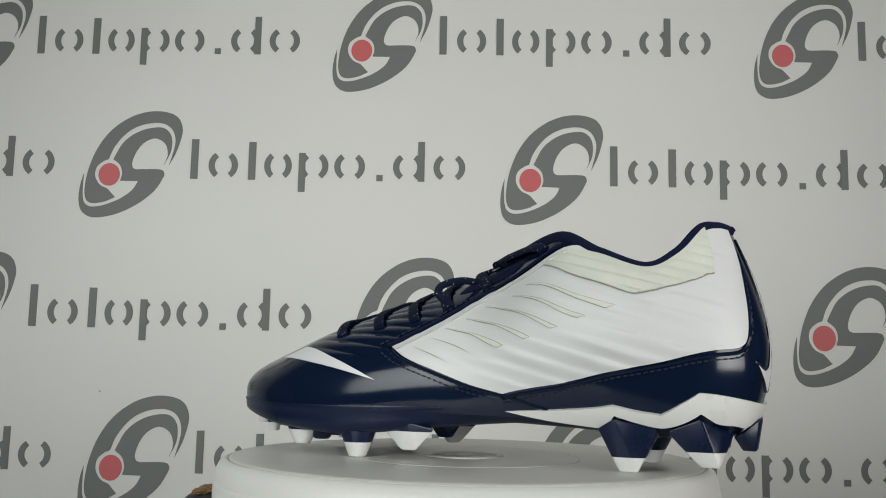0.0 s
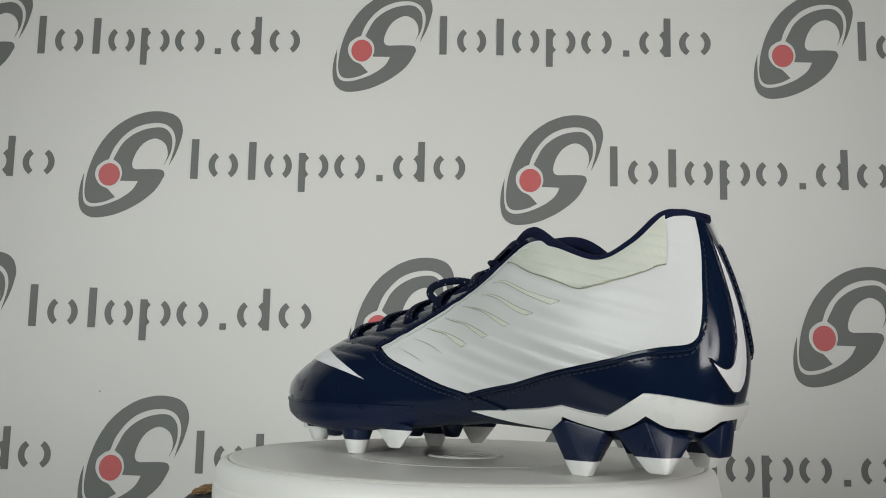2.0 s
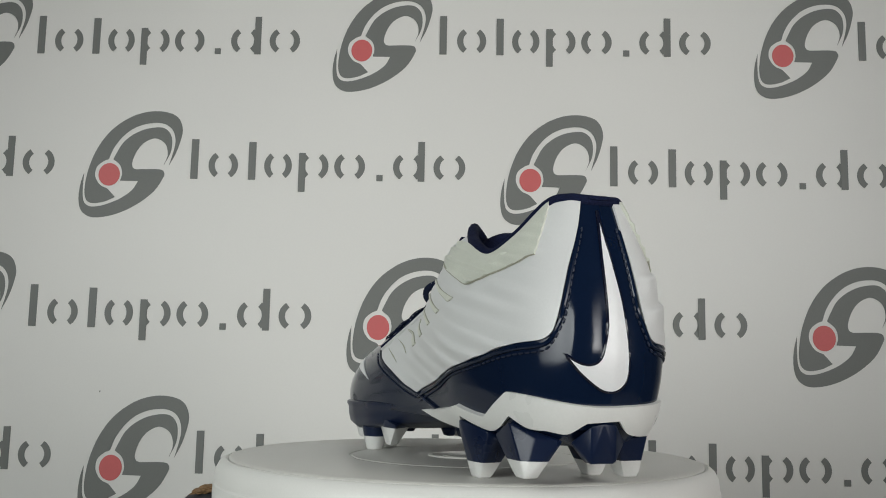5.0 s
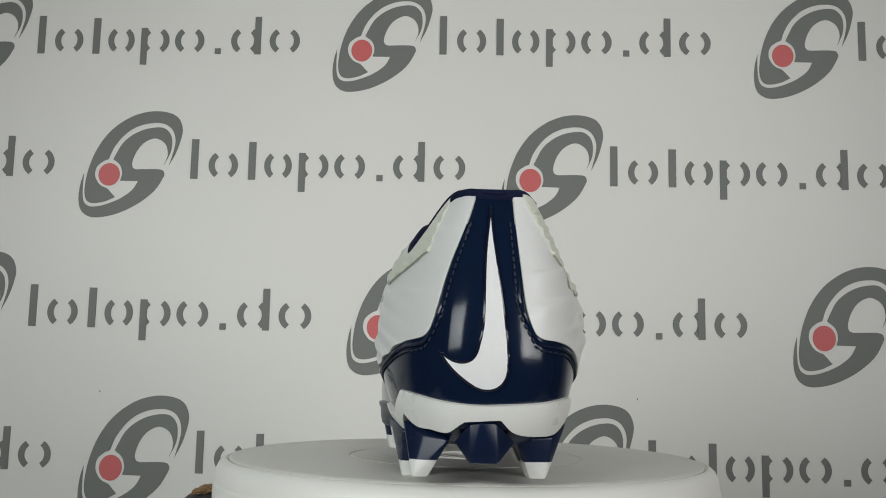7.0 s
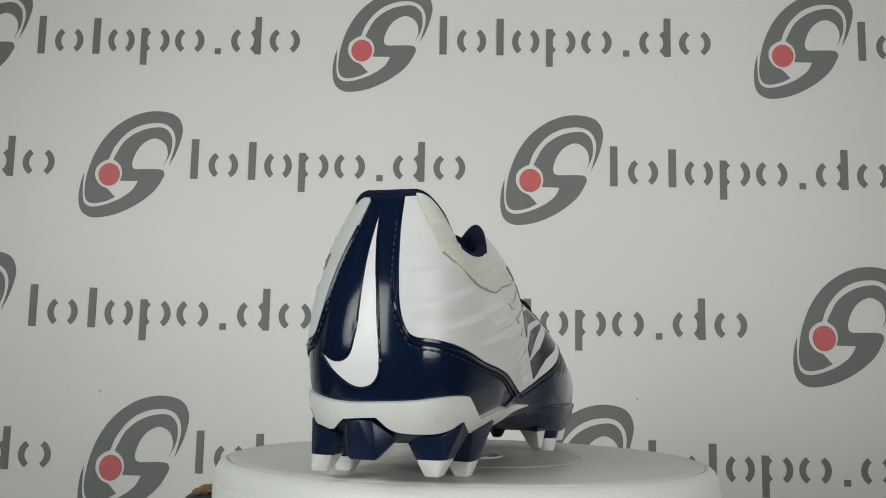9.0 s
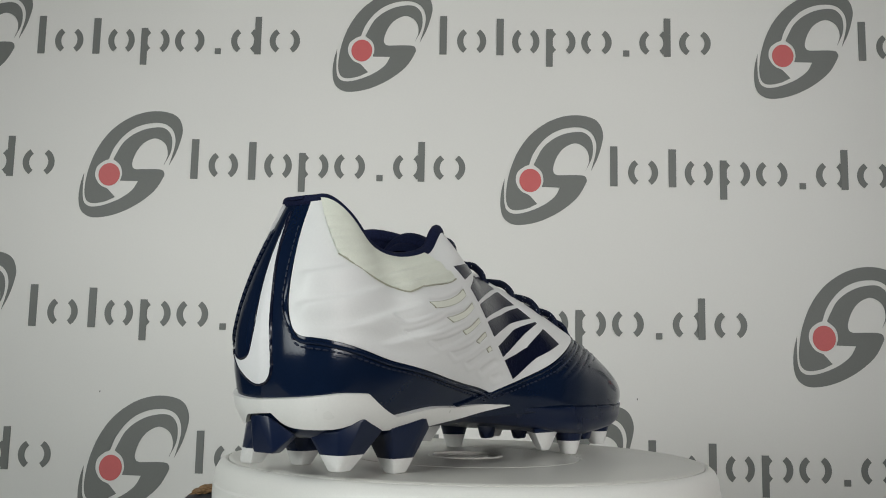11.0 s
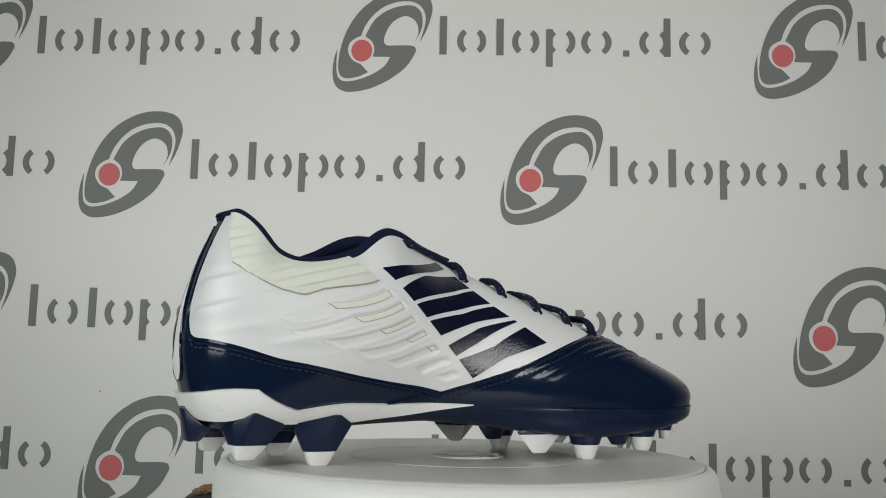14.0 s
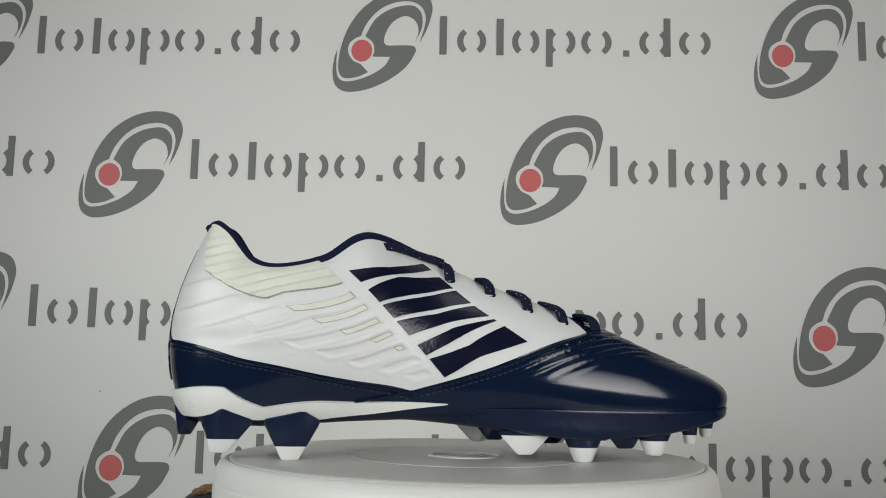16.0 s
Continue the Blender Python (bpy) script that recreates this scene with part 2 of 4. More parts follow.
def make_turntable():
    table = tagged(new("turntable"), "white plastic motorised turntable with a stepped round rim", "turntable")
    table.location = (0, 0, TOP + 0.0014)
    bm = bmesh.new()
    lathe(bm, [(0.0001, -0.0514), (0.121, -0.0514), (0.1255, -0.0494), (0.1272, -0.046), (0.1278, -0.040), (0.1280, -0.016), (0.1278, -0.0125), (0.1272, -0.0115), (0.1274, -0.0095), (0.1268, -0.0058),
               (0.1254, -0.0030), (0.1236, -0.0014), (0.1220, -0.0009), (0.1208, -0.0013), (0.1206, -0.0040), (0.0001, -0.0040)], 192)
    part("base", bm, RIM, table, "white plastic round base with a stepped shoulder", sharp=25)
    bm = bmesh.new()
    lathe(bm, [(0.0001, -0.0036), (0.1199, -0.0036), (0.1205, -0.0030), (0.1205, -0.0008), (0.1196, -0.0002), (0.1186, 0.0), (0.0605, 0.0), (0.0602, -0.0004), (0.0592, -0.0004), (0.0589, 0.0),
               (0.0196, 0.0), (0.0190, 0.0007), (0.0172, 0.0007), (0.0167, -0.0003), (0.0118, -0.0003), (0.0114, 0.0003), (0.0096, 0.0003), (0.0092, -0.0002), (0.0001, -0.0002)], 192)
    disc = part("plate", bm, PLATE, table, "white turning plate with ringed centre", sharp=25)
    return table, disc


make_table()
turntable, turn_plate = make_turntable()


def make_paper_topped_pot():
    """A dark pot with a crumpled piece of brown paper in its mouth, beside the turntable."""
    pot = tagged(new("pot"), "dark grey pot with crumpled brown paper on top", "pot")
    pot.location = (-0.1475, 0.030, 0.75)
    bm = bmesh.new()
    lathe(bm, [(0.0001, 0.0), (0.018, 0.0), (0.0195, 0.003), (0.0195, 0.100), (0.0175, 0.120), (0.0135, 0.130), (0.0095, 0.1345), (0.005, 0.1365), (0.0001, 0.137)], 40)
    for v in bm.verts:
        v.co.x += 0.25 * max(0.0, v.co.z - 0.118)
    part("body", bm, DARK, pot)
    bm = bmesh.new()
    bmesh.ops.create_icosphere(bm, subdivisions=4, radius=0.0088)
    for v in bm.verts:
        n = noise.noise(v.co * 260) * 0.30 + noise.noise(v.co * 640) * 0.18
        v.co = Vector((v.co.x * 1.0, v.co.y * 1.0, v.co.z * 0.30 + 0.22 * v.co.x)) * (1 + n) + Vector((0.0045, 0, 0.1372))
    part("paper", bm, KRAFT, pot, "crumpled brown paper", sharp=20)


make_paper_topped_pot()


# ---- the shoe: the skin of its upper as one surface, in metres, x from heel to toe, y to the outer side ----
# plan of the feather line, the top line and the swell of the wall, station by station from the heel to the toe
BASE_X=[.0115,.0132,.0184,.0290,.045,.070,.095,.120,.145,.170,.195,.218,.240,.262,.2820,.2925,.2963]
BASE_Y={1:[0,.0115,.0195,.0265,.0305,.0335,.0335,.0340,.0365,.040,.0425,.0425,.038,.0283,.0138,-.0015,-.0125],
       -1:[0,-.0138,-.0228,-.0282,-.0310,-.0325,-.0322,-.0325,-.0370,-.043,-.0455,-.0455,-.0445,-.0405,-.0323,-.0222,-.0125]}
BASE_Z=[.024,.024,.024,.024,.024,.024,.024,.024,.0245,.025,.025,.025,.025,.0255,.027,.028,.0285]
TOP_X=[.021,.0225,.026,.0325,.042,.0555,.078,.100,.132,.160,.185,.208,.228,.248,.266,.280,.287]
TOP_Y={1:[-.0022,.0042,.0085,.0135,.0225,.0285,.0270,.018,-.003,-.006,-.007,-.0075,-.0085,-.0095,-.0105,-.0115,-.012],
       -1:[-.0022,-.0088,-.0150,-.0200,-.0242,-.0280,-.0270,-.019,-.003,-.006,-.007,-.0075,-.0085,-.0095,-.0105,-.0115,-.012]}
TOP_Z={1:[.1150,.1153,.1158,.1138,.1015,.0945,.1025,.1121,.1035,.0918,.0830,.0755,.0688,.0595,.0520,.0460,.0420],
       -1:[.1150,.1153,.1152,.1085,.0965,.0930,.0985,.1118,.1035,.0918,.0830,.0755,.0688,.0595,.0520,.0460,.0420]}
SW_O1={1:[.0160,.0158,.0145,.0130,.0130,.0125,.0112,.0105,.0100,.010,.008,.007,.006,.005,.005,.005,.005],
       -1:[.0160,.0158,.0145,.0130,.0130,.0140,.0138,.0132,.0135,.014,.013,.011,.009,.008,.007,.006,.005]}
SW_A1=[.35,.35,.35,.35,.35,.35,.35,.38,.42,.48,.52,.55,.58,.6,.6,.6,.6]
SW_O2={1:[.0122,.0125,.013,.014,.014,.017,.020,.022,.024,.024,.024,.022,.020,.017,.013,.009,.006],
       -1:[.0122,.0125,.013,.014,.017,.024,.024,.024,.026,.026,.024,.022,.020,.017,.013,.009,.006]}
SW_A2={1:[.30,.30,.30,.28,.28,.27,.25,.24,.18,.14,.10,.06,.03,.02,.02,.02,.02],
       -1:[.30,.30,.30,.28,.28,.27,.25,.24,.12,.05,.02,.02,.02,.02,.02,.02,.02]}
def spline(tab,u):
    p=np.asarray(tab,float);n=len(p)-1
    x=np.clip(np.asarray(u,float),0,1)*n;i=np.minimum(x.astype(int),n-1);t=x-i
    m=np.empty_like(p);m[1:-1]=(p[2:]-p[:-2])/2;m[0]=p[1]-p[0];m[-1]=p[-1]-p[-2]
    a,b,c,d=p[i],p[i+1],m[i],m[i+1]
    return a*(2*t**3-3*t**2+1)+c*(t**3-2*t**2+t)+b*(3*t**2-2*t**3)+d*(t**3-t**2)
def wall(side,u,v):
    """The skin of the upper: u from heel to toe, v from the sole to the top line."""
    u,v=np.broadcast_arrays(np.asarray(u,float),np.asarray(v,float))
    e=1e-3
    bx,by,bz=spline(BASE_X,u),spline(BASE_Y[side],u),spline(BASE_Z,u)
    u0,u1=np.clip(u-e,0,1),np.clip(u+e,0,1)
    tx=spline(BASE_X,u1)-spline(BASE_X,u0);ty=spline(BASE_Y[side],u1)-spline(BASE_Y[side],u0)
    tx=np.where(u<.012,tx*u/.012,tx)
    tx=np.where(u>.97,tx*np.clip((1-u)/.03,0,1),tx)
    l=np.hypot(tx,ty)+1e-12;nx,ny=-ty/l*side,tx/l*side
    X,Y,Z=spline(TOP_X,u),spline(TOP_Y[side],u),spline(TOP_Z[side],u)
    hgt=Z-bz
    o1,a1,o2,a2=spline(SW_O1[side],u),spline(SW_A1,u),spline(SW_O2[side],u),spline(SW_A2[side],u)
    w0,w1,w2,w3=(1-v)**3,3*v*(1-v)**2,3*v*v*(1-v),v**3
    return np.stack([w0*bx+w1*(bx+nx*o1)+w2*(X+nx*o2)+w3*X,
                     w0*by+w1*(by+ny*o1)+w2*(Y+ny*o2)+w3*Y,
                     w0*bz+w1*(bz+hgt*a1)+w2*(Z-hgt*a2)+w3*Z],-1)
def skin(side,u,v,off=0.0):
    p=wall(side,u,v)
    if np.all(np.asarray(off)==0): return p
    e=2e-3
    du=wall(side,np.clip(u+e,0,1),v)-wall(side,np.clip(u-e,0,1),v)
    dv=wall(side,u,np.clip(v+e,-.2,1))-wall(side,u,np.clip(v-e,-.2,1))
    n=np.cross(du,dv)*-side; n/=np.linalg.norm(n,axis=-1,keepdims=True)+1e-15
    return p+n*np.asarray(off)[...,None]


def S(w, v, off=0.0):
    """The skin with w from -1 (toe, inner side) over 0 (heel) to 1 (toe, outer side)."""
    w, v, off = (np.asarray(q, float) for q in np.broadcast_arrays(w, v, off))
    out = np.where((w >= 0)[..., None], skin(1, np.abs(w), v, off), skin(-1, np.abs(w), v, off))
    return out


def fade(x, a, b):
    t = np.clip((x - a) / (b - a), 0, 1)
    return t * t * (3 - 2 * t)


PADS = [[(-0.239, 0.562), (-0.319, 0.706), (-0.394, 0.699), (-0.404, 0.632), (-0.326, 0.635), (-0.265, 0.548)],
        [(-0.262, 0.496), (-0.343, 0.606), (-0.408, 0.593), (-0.416, 0.540), (-0.349, 0.544), (-0.279, 0.483)],
        [(-0.301, 0.462), (-0.370, 0.498), (-0.419, 0.500), (-0.425, 0.458), (-0.376, 0.455), (-0.318, 0.419)],
        [(-0.336, 0.393), (-0.403, 0.406), (-0.430, 0.415), (-0.436, 0.384), (-0.408, 0.369), (-0.349, 0.349)],
        [(-0.371, 0.315), (-0.430, 0.331), (-0.441, 0.338), (-0.446, 0.306), (-0.437, 0.293), (-0.383, 0.278)],
        [(-0.406, 0.244), (-0.454, 0.272), (-0.459, 0.250), (-0.418, 0.212)], [(-0.438, 0.188), (-0.464, 0.209), (-0.468, 0.185), (-0.450, 0.165)]]


def pad_depth(w, v):
    """Distance to the nearest pressed pad in metres, negative inside."""
    scale = np.array((0.30, 0.085))
    p = np.stack((w, v), -1) * scale
    best = np.full(p.shape[:-1], 1.0)
    for pad in PADS:
        q = np.array(pad) * scale
        near, inside = np.full(best.shape, 1.0), np.zeros(best.shape, bool)
        for a, b in zip(q, np.roll(q, -1, 0)):
            e, r = b - a, p - a
            k = np.clip((r @ e) / (e @ e), 0, 1)
            near = np.minimum(near, np.linalg.norm(r - k[..., None] * e, axis=-1))
            inside ^= ((a[1] > p[..., 1]) != (b[1] > p[..., 1])) & (r[..., 0] < (p[..., 1] - a[1]) * e[0] / (e[1] if abs(e[1]) > 1e-12 else 1e-12))
        best = np.minimum(best, np.where(inside, -near, near))
    return best


def pressed_ribs(w, v):
    """Soft slanting ribs on the outer side panel and sunk pads with a raised lip on the inner one."""
    w, v = np.broadcast_arrays(np.asarray(w, float), np.asarray(v, float))
    p = S(w, v)
    c = (p[..., 2] - 0.28 * p[..., 0] - 0.0634) / 0.0078
    ph = c - np.floor(c)
    saw = np.where(ph < 0.75, ph / 0.75, (1 - ph) / 0.25)
    saw = saw * saw * (3 - 2 * saw)
    room = fade(p[..., 0], 0.014, 0.040) * fade(p[..., 2] - 0.2 * p[..., 0], 0.010, 0.026) * (1 - fade(v, 0.86, 0.96)) * (1 - fade(v, 0.70, 0.78) * fade(w, 0.155, 0.18))
    heel = 1 - 0.15 * fade(0.070 - p[..., 0], 0.0, 0.05)
    run = 0.6 + 0.4 * np.sin(p[..., 0] * 62 + 2.1 * np.floor(c))
    calm = 1 - 0.75 * fade(w, 0.33, 0.38) * fade(v, 0.24, 0.34)
    d = pad_depth(w, v)
    pad = 0.00020 * np.exp(-((d - 0.0010) / 0.0007) ** 2) - 0.00055 * (1 - fade(d, -0.0007, 0.0003))
    turn = (p[..., 2] - 0.30 * p[..., 0]) / 0.0115
    turn = turn - np.floor(turn)
    fold = np.where(turn < 0.8, turn / 0.8, (1 - turn) / 0.2)
    back = 0.0014 * (fold * fold * (3 - 2 * fold) - 0.05) * (1 - fade(p[..., 0], 0.050, 0.085)) * fade(-w, 0.060, 0.095) * fade(v, 0.36, 0.46) * (1 - fade(v, 0.66, 0.74))
    return np.where(w > 0, (0.00165 * saw * heel * run - 0.0003) * room * calm, pad + back)


def patch_ribs(w, v):
    p = S(w, v)
    c = (p[..., 2] - 0.25 * p[..., 0]) / 0.0046
    ph = c - np.floor(c)
    saw = np.where(ph < 0.7, ph / 0.7, (1 - ph) / 0.3)
    return (0.0017 * saw - 0.0008) * (0.75 + 0.25 * np.sin(p[..., 0] * 150)) * (1 - fade(v, 0.88, 0.96))


def vamp_ribs(w, v):
    """Creases across the front of the upper, each side with its own slant."""
    u = np.abs(w)
    def crease(ph):
        ph = ph - np.floor(ph)
        return np.sqrt(np.clip(np.sin(math.pi * ph), 0, 1)) - 0.75
    # short creases over the ridge, and a bundle of long ones beside the front seam of the inner side
    ridge = crease((u - v / 3.6) / 0.0285) * fade(v, 0.46, 0.62) * fade(u, 0.58, 0.66) * (1 - fade(u, 0.82, 0.90))
    gap = u - 0.443 - (v - 0.114) * 0.5
    long = crease((u - v * 0.42) / 0.0230) * fade(v, 0.17, 0.27) * (1 - fade(v, 0.58, 0.70)) * fade(gap, -0.03, 0.0) * (1 - fade(gap, 0.085, 0.16))
    outer = crease((v - 1.5 * u) / 0.088) * fade(v, 0.26, 0.40) * fade(u, 0.54, 0.60) * (1 - fade(u, 0.68, 0.76))
    puff = 0.0009 * fade(w, 0.012, 0.040) * (1 - fade(w, 0.070, 0.100)) * np.exp(-((v - 0.38) / 0.14) ** 2)
    return np.where(w < 0, 0.0013 * ridge + 0.0018 * long, 0.00125 * outer) + puff


def skin_panel(bm, outline, off, thick, step=(0.005, 0.02), relief=None, per=6):
    """A piece laid on the skin: its outline in (w, v), its height over the skin and the depth of its edge."""
    ring = rounded_outline(outline, per)
    flat = bmesh.new()
    vs = [flat.verts.new((p[0], p[1], 0)) for p in ring]
    flat.faces.new(vs)
    flat.normal_update()
    bmesh.ops.triangulate(flat, faces=flat.faces[:], ngon_method="EAR_CLIP")
    lo, hi = np.min([p[:2] for p in ring], 0), np.max([p[:2] for p in ring], 0)
    for axis in (0, 1):
        k = math.floor(lo[axis] / step[axis]) + 1
        while k * step[axis] < hi[axis]:
            co, no = [0, 0, 0], [0, 0, 0]
            co[axis], no[axis] = k * step[axis], 1
            bmesh.ops.bisect_plane(flat, geom=flat.verts[:] + flat.edges[:] + flat.faces[:], dist=1e-6, plane_co=co, plane_no=no)
            k += 1
    bmesh.ops.dissolve_degenerate(flat, dist=1e-6, edges=flat.edges[:])
    flat.verts.ensure_lookup_table()
    wv = np.array([v.co[:2] for v in flat.verts])
    up = relief(wv[:, 0], wv[:, 1]) if relief else np.zeros(len(wv))
    top = S(wv[:, 0], wv[:, 1], off + up)
    low = S(wv[:, 0], wv[:, 1], off - thick)
    tv = [bm.verts.new(p) for p in top]
    rim = [e for e in flat.edges if len(e.link_faces) == 1]
    lv = {}
    for e in rim:
        for v in e.verts:
            if v.index not in lv:
                lv[v.index] = bm.verts.new(low[v.index])
    flat.verts.index_update()
    for f in flat.faces:
        bm.faces.new([tv[v.index] for v in f.verts])
    for e in rim:
        a, b = e.verts[0].index, e.verts[1].index
        bm.faces.new([tv[a], tv[b], lv[b], lv[a]])
    flat.free()


def panel_part(name, outline, mat, parent, off, thick, label="", step=(0.005, 0.02), relief=None, per=6, sharp=40):
    bm = bmesh.new()
    skin_panel(bm, outline, off, thick, step, relief, per)
    return part(name, bm, mat, parent, label, sharp=sharp)


def on_skin(path, off, per=8):
    q = np.array(smooth_path(path, per))
    return [Vector(p) for p in S(q[:, 0], q[:, 1], off)]


def even(points, gap):
    """Points at even distances along a line, with its direction."""
    out, left = [], 0.0
    for a, b in zip(points, points[1:]):
        d = (b - a).length
        while left < d:
            out.append((a + (b - a) * (left / d), (b - a).normalized()))
            left += gap
        left -= d
    return out


def stitches(bm, path, off, gap=0.0030, size=0.00042):
    for p, d in even(on_skin(path, off, 16), gap):
        tube(bm, [p - d * 0.0011, p - d * 0.0006, p + d * 0.0006, p + d * 0.0011], lambda f: size * (1.0 if 0.2 < f < 0.8 else 0.45), steps=6)


OUTER_EDGE = [(0.066, 0.985), (0.080, 0.834), (0.096, 0.668), (0.104, 0.515), (0.110, 0.430), (0.119, 0.377), (0.142, 0.350), (0.192, 0.340), (0.245, 0.345), (0.309, 0.312), (0.370, 0.205),
              (0.445, 0.108)]
OUTER_FRONT = [(0.445, 0.108), (0.487, 0.146), (0.533, 0.214), (0.575, 0.294), (0.600, 0.375)]
OUTER_THROAT = [(0.600, 0.375), (0.562, 0.480), (0.513, 0.632), (0.464, 0.747), (0.424, 0.905)]
OUTER_TOP = [(0.40, 0.968), (0.36, 0.985), (0.32, 0.985), (0.28, 0.985), (0.24, 0.985), (0.20, 0.985), (0.15, 0.985), (0.10, 0.985)]
INNER_EDGE = [(-0.066, 0.985), (-0.058, 0.84), (-0.056, 0.632), (-0.058, 0.476), (-0.066, 0.39), (-0.081, 0.355), (-0.11, 0.345), (-0.19, 0.324), (-0.275, 0.313), (-0.346, 0.235), (-0.409, 0.157),
              (-0.443, 0.114)]
INNER_FRONT = [(-0.443, 0.114), (-0.492, 0.163), (-0.541, 0.228), (-0.593, 0.341), (-0.653, 0.495), (-0.683, 0.590)]
INNER_TOP = [(-0.668, 0.80), (-0.645, 0.92), (-0.60, 0.975), (-0.55, 0.985), (-0.50, 0.985), (-0.45, 0.985), (-0.41, 0.985), (-0.36, 0.985), (-0.32, 0.985), (-0.28, 0.985), (-0.24, 0.985),
             (-0.20, 0.985), (-0.15, 0.985), (-0.10, 0.985)]
OUTER_PATCH = [(0.418, 0.895, 1), (0.441, 0.773, 1), (0.406, 0.764), (0.375, 0.781), (0.346, 0.788), (0.319, 0.780, 1), (0.300, 0.800), (0.272, 0.792), (0.241, 0.762), (0.207, 0.720), (0.175, 0.716, 1), (0.174, 0.864), (0.179, 0.985, 1), (0.21, 0.985), (0.25, 0.985), (0.30, 0.985),
               (0.34, 0.98), (0.38, 0.965)]
INNER_PATCH = [(-0.140, 0.722, 1), (-0.178, 0.695), (-0.208, 0.700), (-0.238, 0.728), (-0.264, 0.740), (-0.287, 0.738, 1), (-0.317, 0.784), (-0.341, 0.786), (-0.364, 0.773), (-0.389, 0.759, 1), (-0.372, 0.929), (-0.365, 0.985, 1), (-0.33, 0.985), (-0.29, 0.985), (-0.25, 0.985),
               (-0.20, 0.985), (-0.155, 0.985), (-0.10, 0.985, 1), (-0.124, 0.821)]
BAND_UP = [(0.441, 0.027, 1), (0.391, 0.048), (0.340, 0.076), (0.312, 0.102, 1), (0.284, 0.068), (0.261, 0.050, 1), (0.235, 0.104), (0.206, 0.150, 1), (0.156, 0.130), (0.10, 0.112), (0.03, 0.097),
           (-0.03, 0.100), (-0.10, 0.110), (-0.156, 0.127), (-0.208, 0.137, 1), (-0.267, 0.036, 1), (-0.317, 0.078), (-0.371, 0.073), (-0.486, 0.049, 1)]
BAND_LOW = [(-0.486, 0.045, 1), (-0.374, -0.004), (-0.333, -0.035), (-0.325, -0.036), (-0.313, -0.004, 1), (-0.289, -0.027), (-0.265, -0.045), (-0.235, -0.032), (-0.204, 0.015, 1), (-0.160, -0.017),
            (-0.106, -0.022), (-0.047, -0.011), (-0.018, 0.045, 1), (0.044, 0.036, 1), (0.083, -0.01), (0.132, 0.0), (0.150, 0.001), (0.174, 0.011), (0.203, 0.055, 1), (0.231, 0.007),
            (0.260, -0.025), (0.284, -0.001), (0.310, 0.045, 1), (0.318, -0.015), (0.327, -0.040), (0.348, -0.030), (0.395, -0.003)]
HEEL_MARK = [(-0.009, 0.937, 1), (0.007, 0.711), (0.014, 0.445), (0.022, 0.332), (0.032, 0.276), (0.050, 0.257), (0.070, 0.269), (0.093, 0.299, 1), (0.070, 0.241), (0.044, 0.187), (0.018, 0.156),
             (-0.006, 0.157), (-0.023, 0.197), (-0.026, 0.267), (-0.021, 0.447), (-0.015, 0.662)]
HEEL_MARK = [(p[0] + 0.020 * float(fade(p[1], 0.35, 0.95)),) + tuple(p[1:]) for p in HEEL_MARK]
TOE_MARK = [(0.608, 0.169, 1), (0.672, 0.316), (0.762, 0.530, 1), (0.803, 0.490, 1), (0.749, 0.370), (0.678, 0.268)]


def round_band(w, v):
    """The midsole swells between its edges and rolls under at its foot."""
    return 0.0015 * np.cos(np.clip((np.asarray(v) - 0.06) * 14, -1.5, 1.5)) * (1 - fade(np.abs(w), 0.35, 0.45)) - 0.0003


def sole_height(x):
    """The underside of the sole plate along the shoe."""
    return np.interp(x, [0, 0.05, 0.09, 0.12, 0.15, 0.18, 0.21, 0.25, 0.28, 0.30], [0.0175, 0.0170, 0.0195, 0.0208, 0.0182, 0.0148, 0.0122, 0.0150, 0.0205, 0.0245])


def stud(shoe, top, tip, split, label):
    """A stud as the hull of its root and its end, cut in two colours at the height split."""
    bm = bmesh.new()
    for p in top + tip:
        bm.verts.new(p)
    bmesh.ops.convex_hull(bm, input=bm.verts[:])
    bmesh.ops.delete(bm, geom=[v for v in bm.verts if not v.link_faces], context="VERTS")
    bmesh.ops.dissolve_limit(bm, angle_limit=radians(4), verts=bm.verts[:], edges=bm.edges[:])
    bmesh.ops.bevel(bm, geom=bm.edges[:], offset=0.0007, segments=2, affect="EDGES", profile=0.5)
    low = bm.copy()
    lowest = min(p[2] for p in tip)
    if split > lowest:
        for b, side in ((bm, False), (low, True)):
            bmesh.ops.bisect_plane(b, geom=b.verts[:] + b.edges[:] + b.faces[:], dist=1e-6, plane_co=(0, 0, split), plane_no=(0, 0, 1), clear_inner=not side, clear_outer=side)
    root = part("stud", bm, NAVY_SOLE, shoe, label, sharp=30)
    if split > lowest:
        part("stud_tip", low, WHITE_TIP, root, "white plastic stud tip", sharp=30)
    else:
        low.free()


def ring(x, y, z, rx, ry, n=16):
    return [(x + rx * math.cos(2 * math.pi * k / n), y + ry * math.sin(2 * math.pi * k / n), z) for k in range(n)]


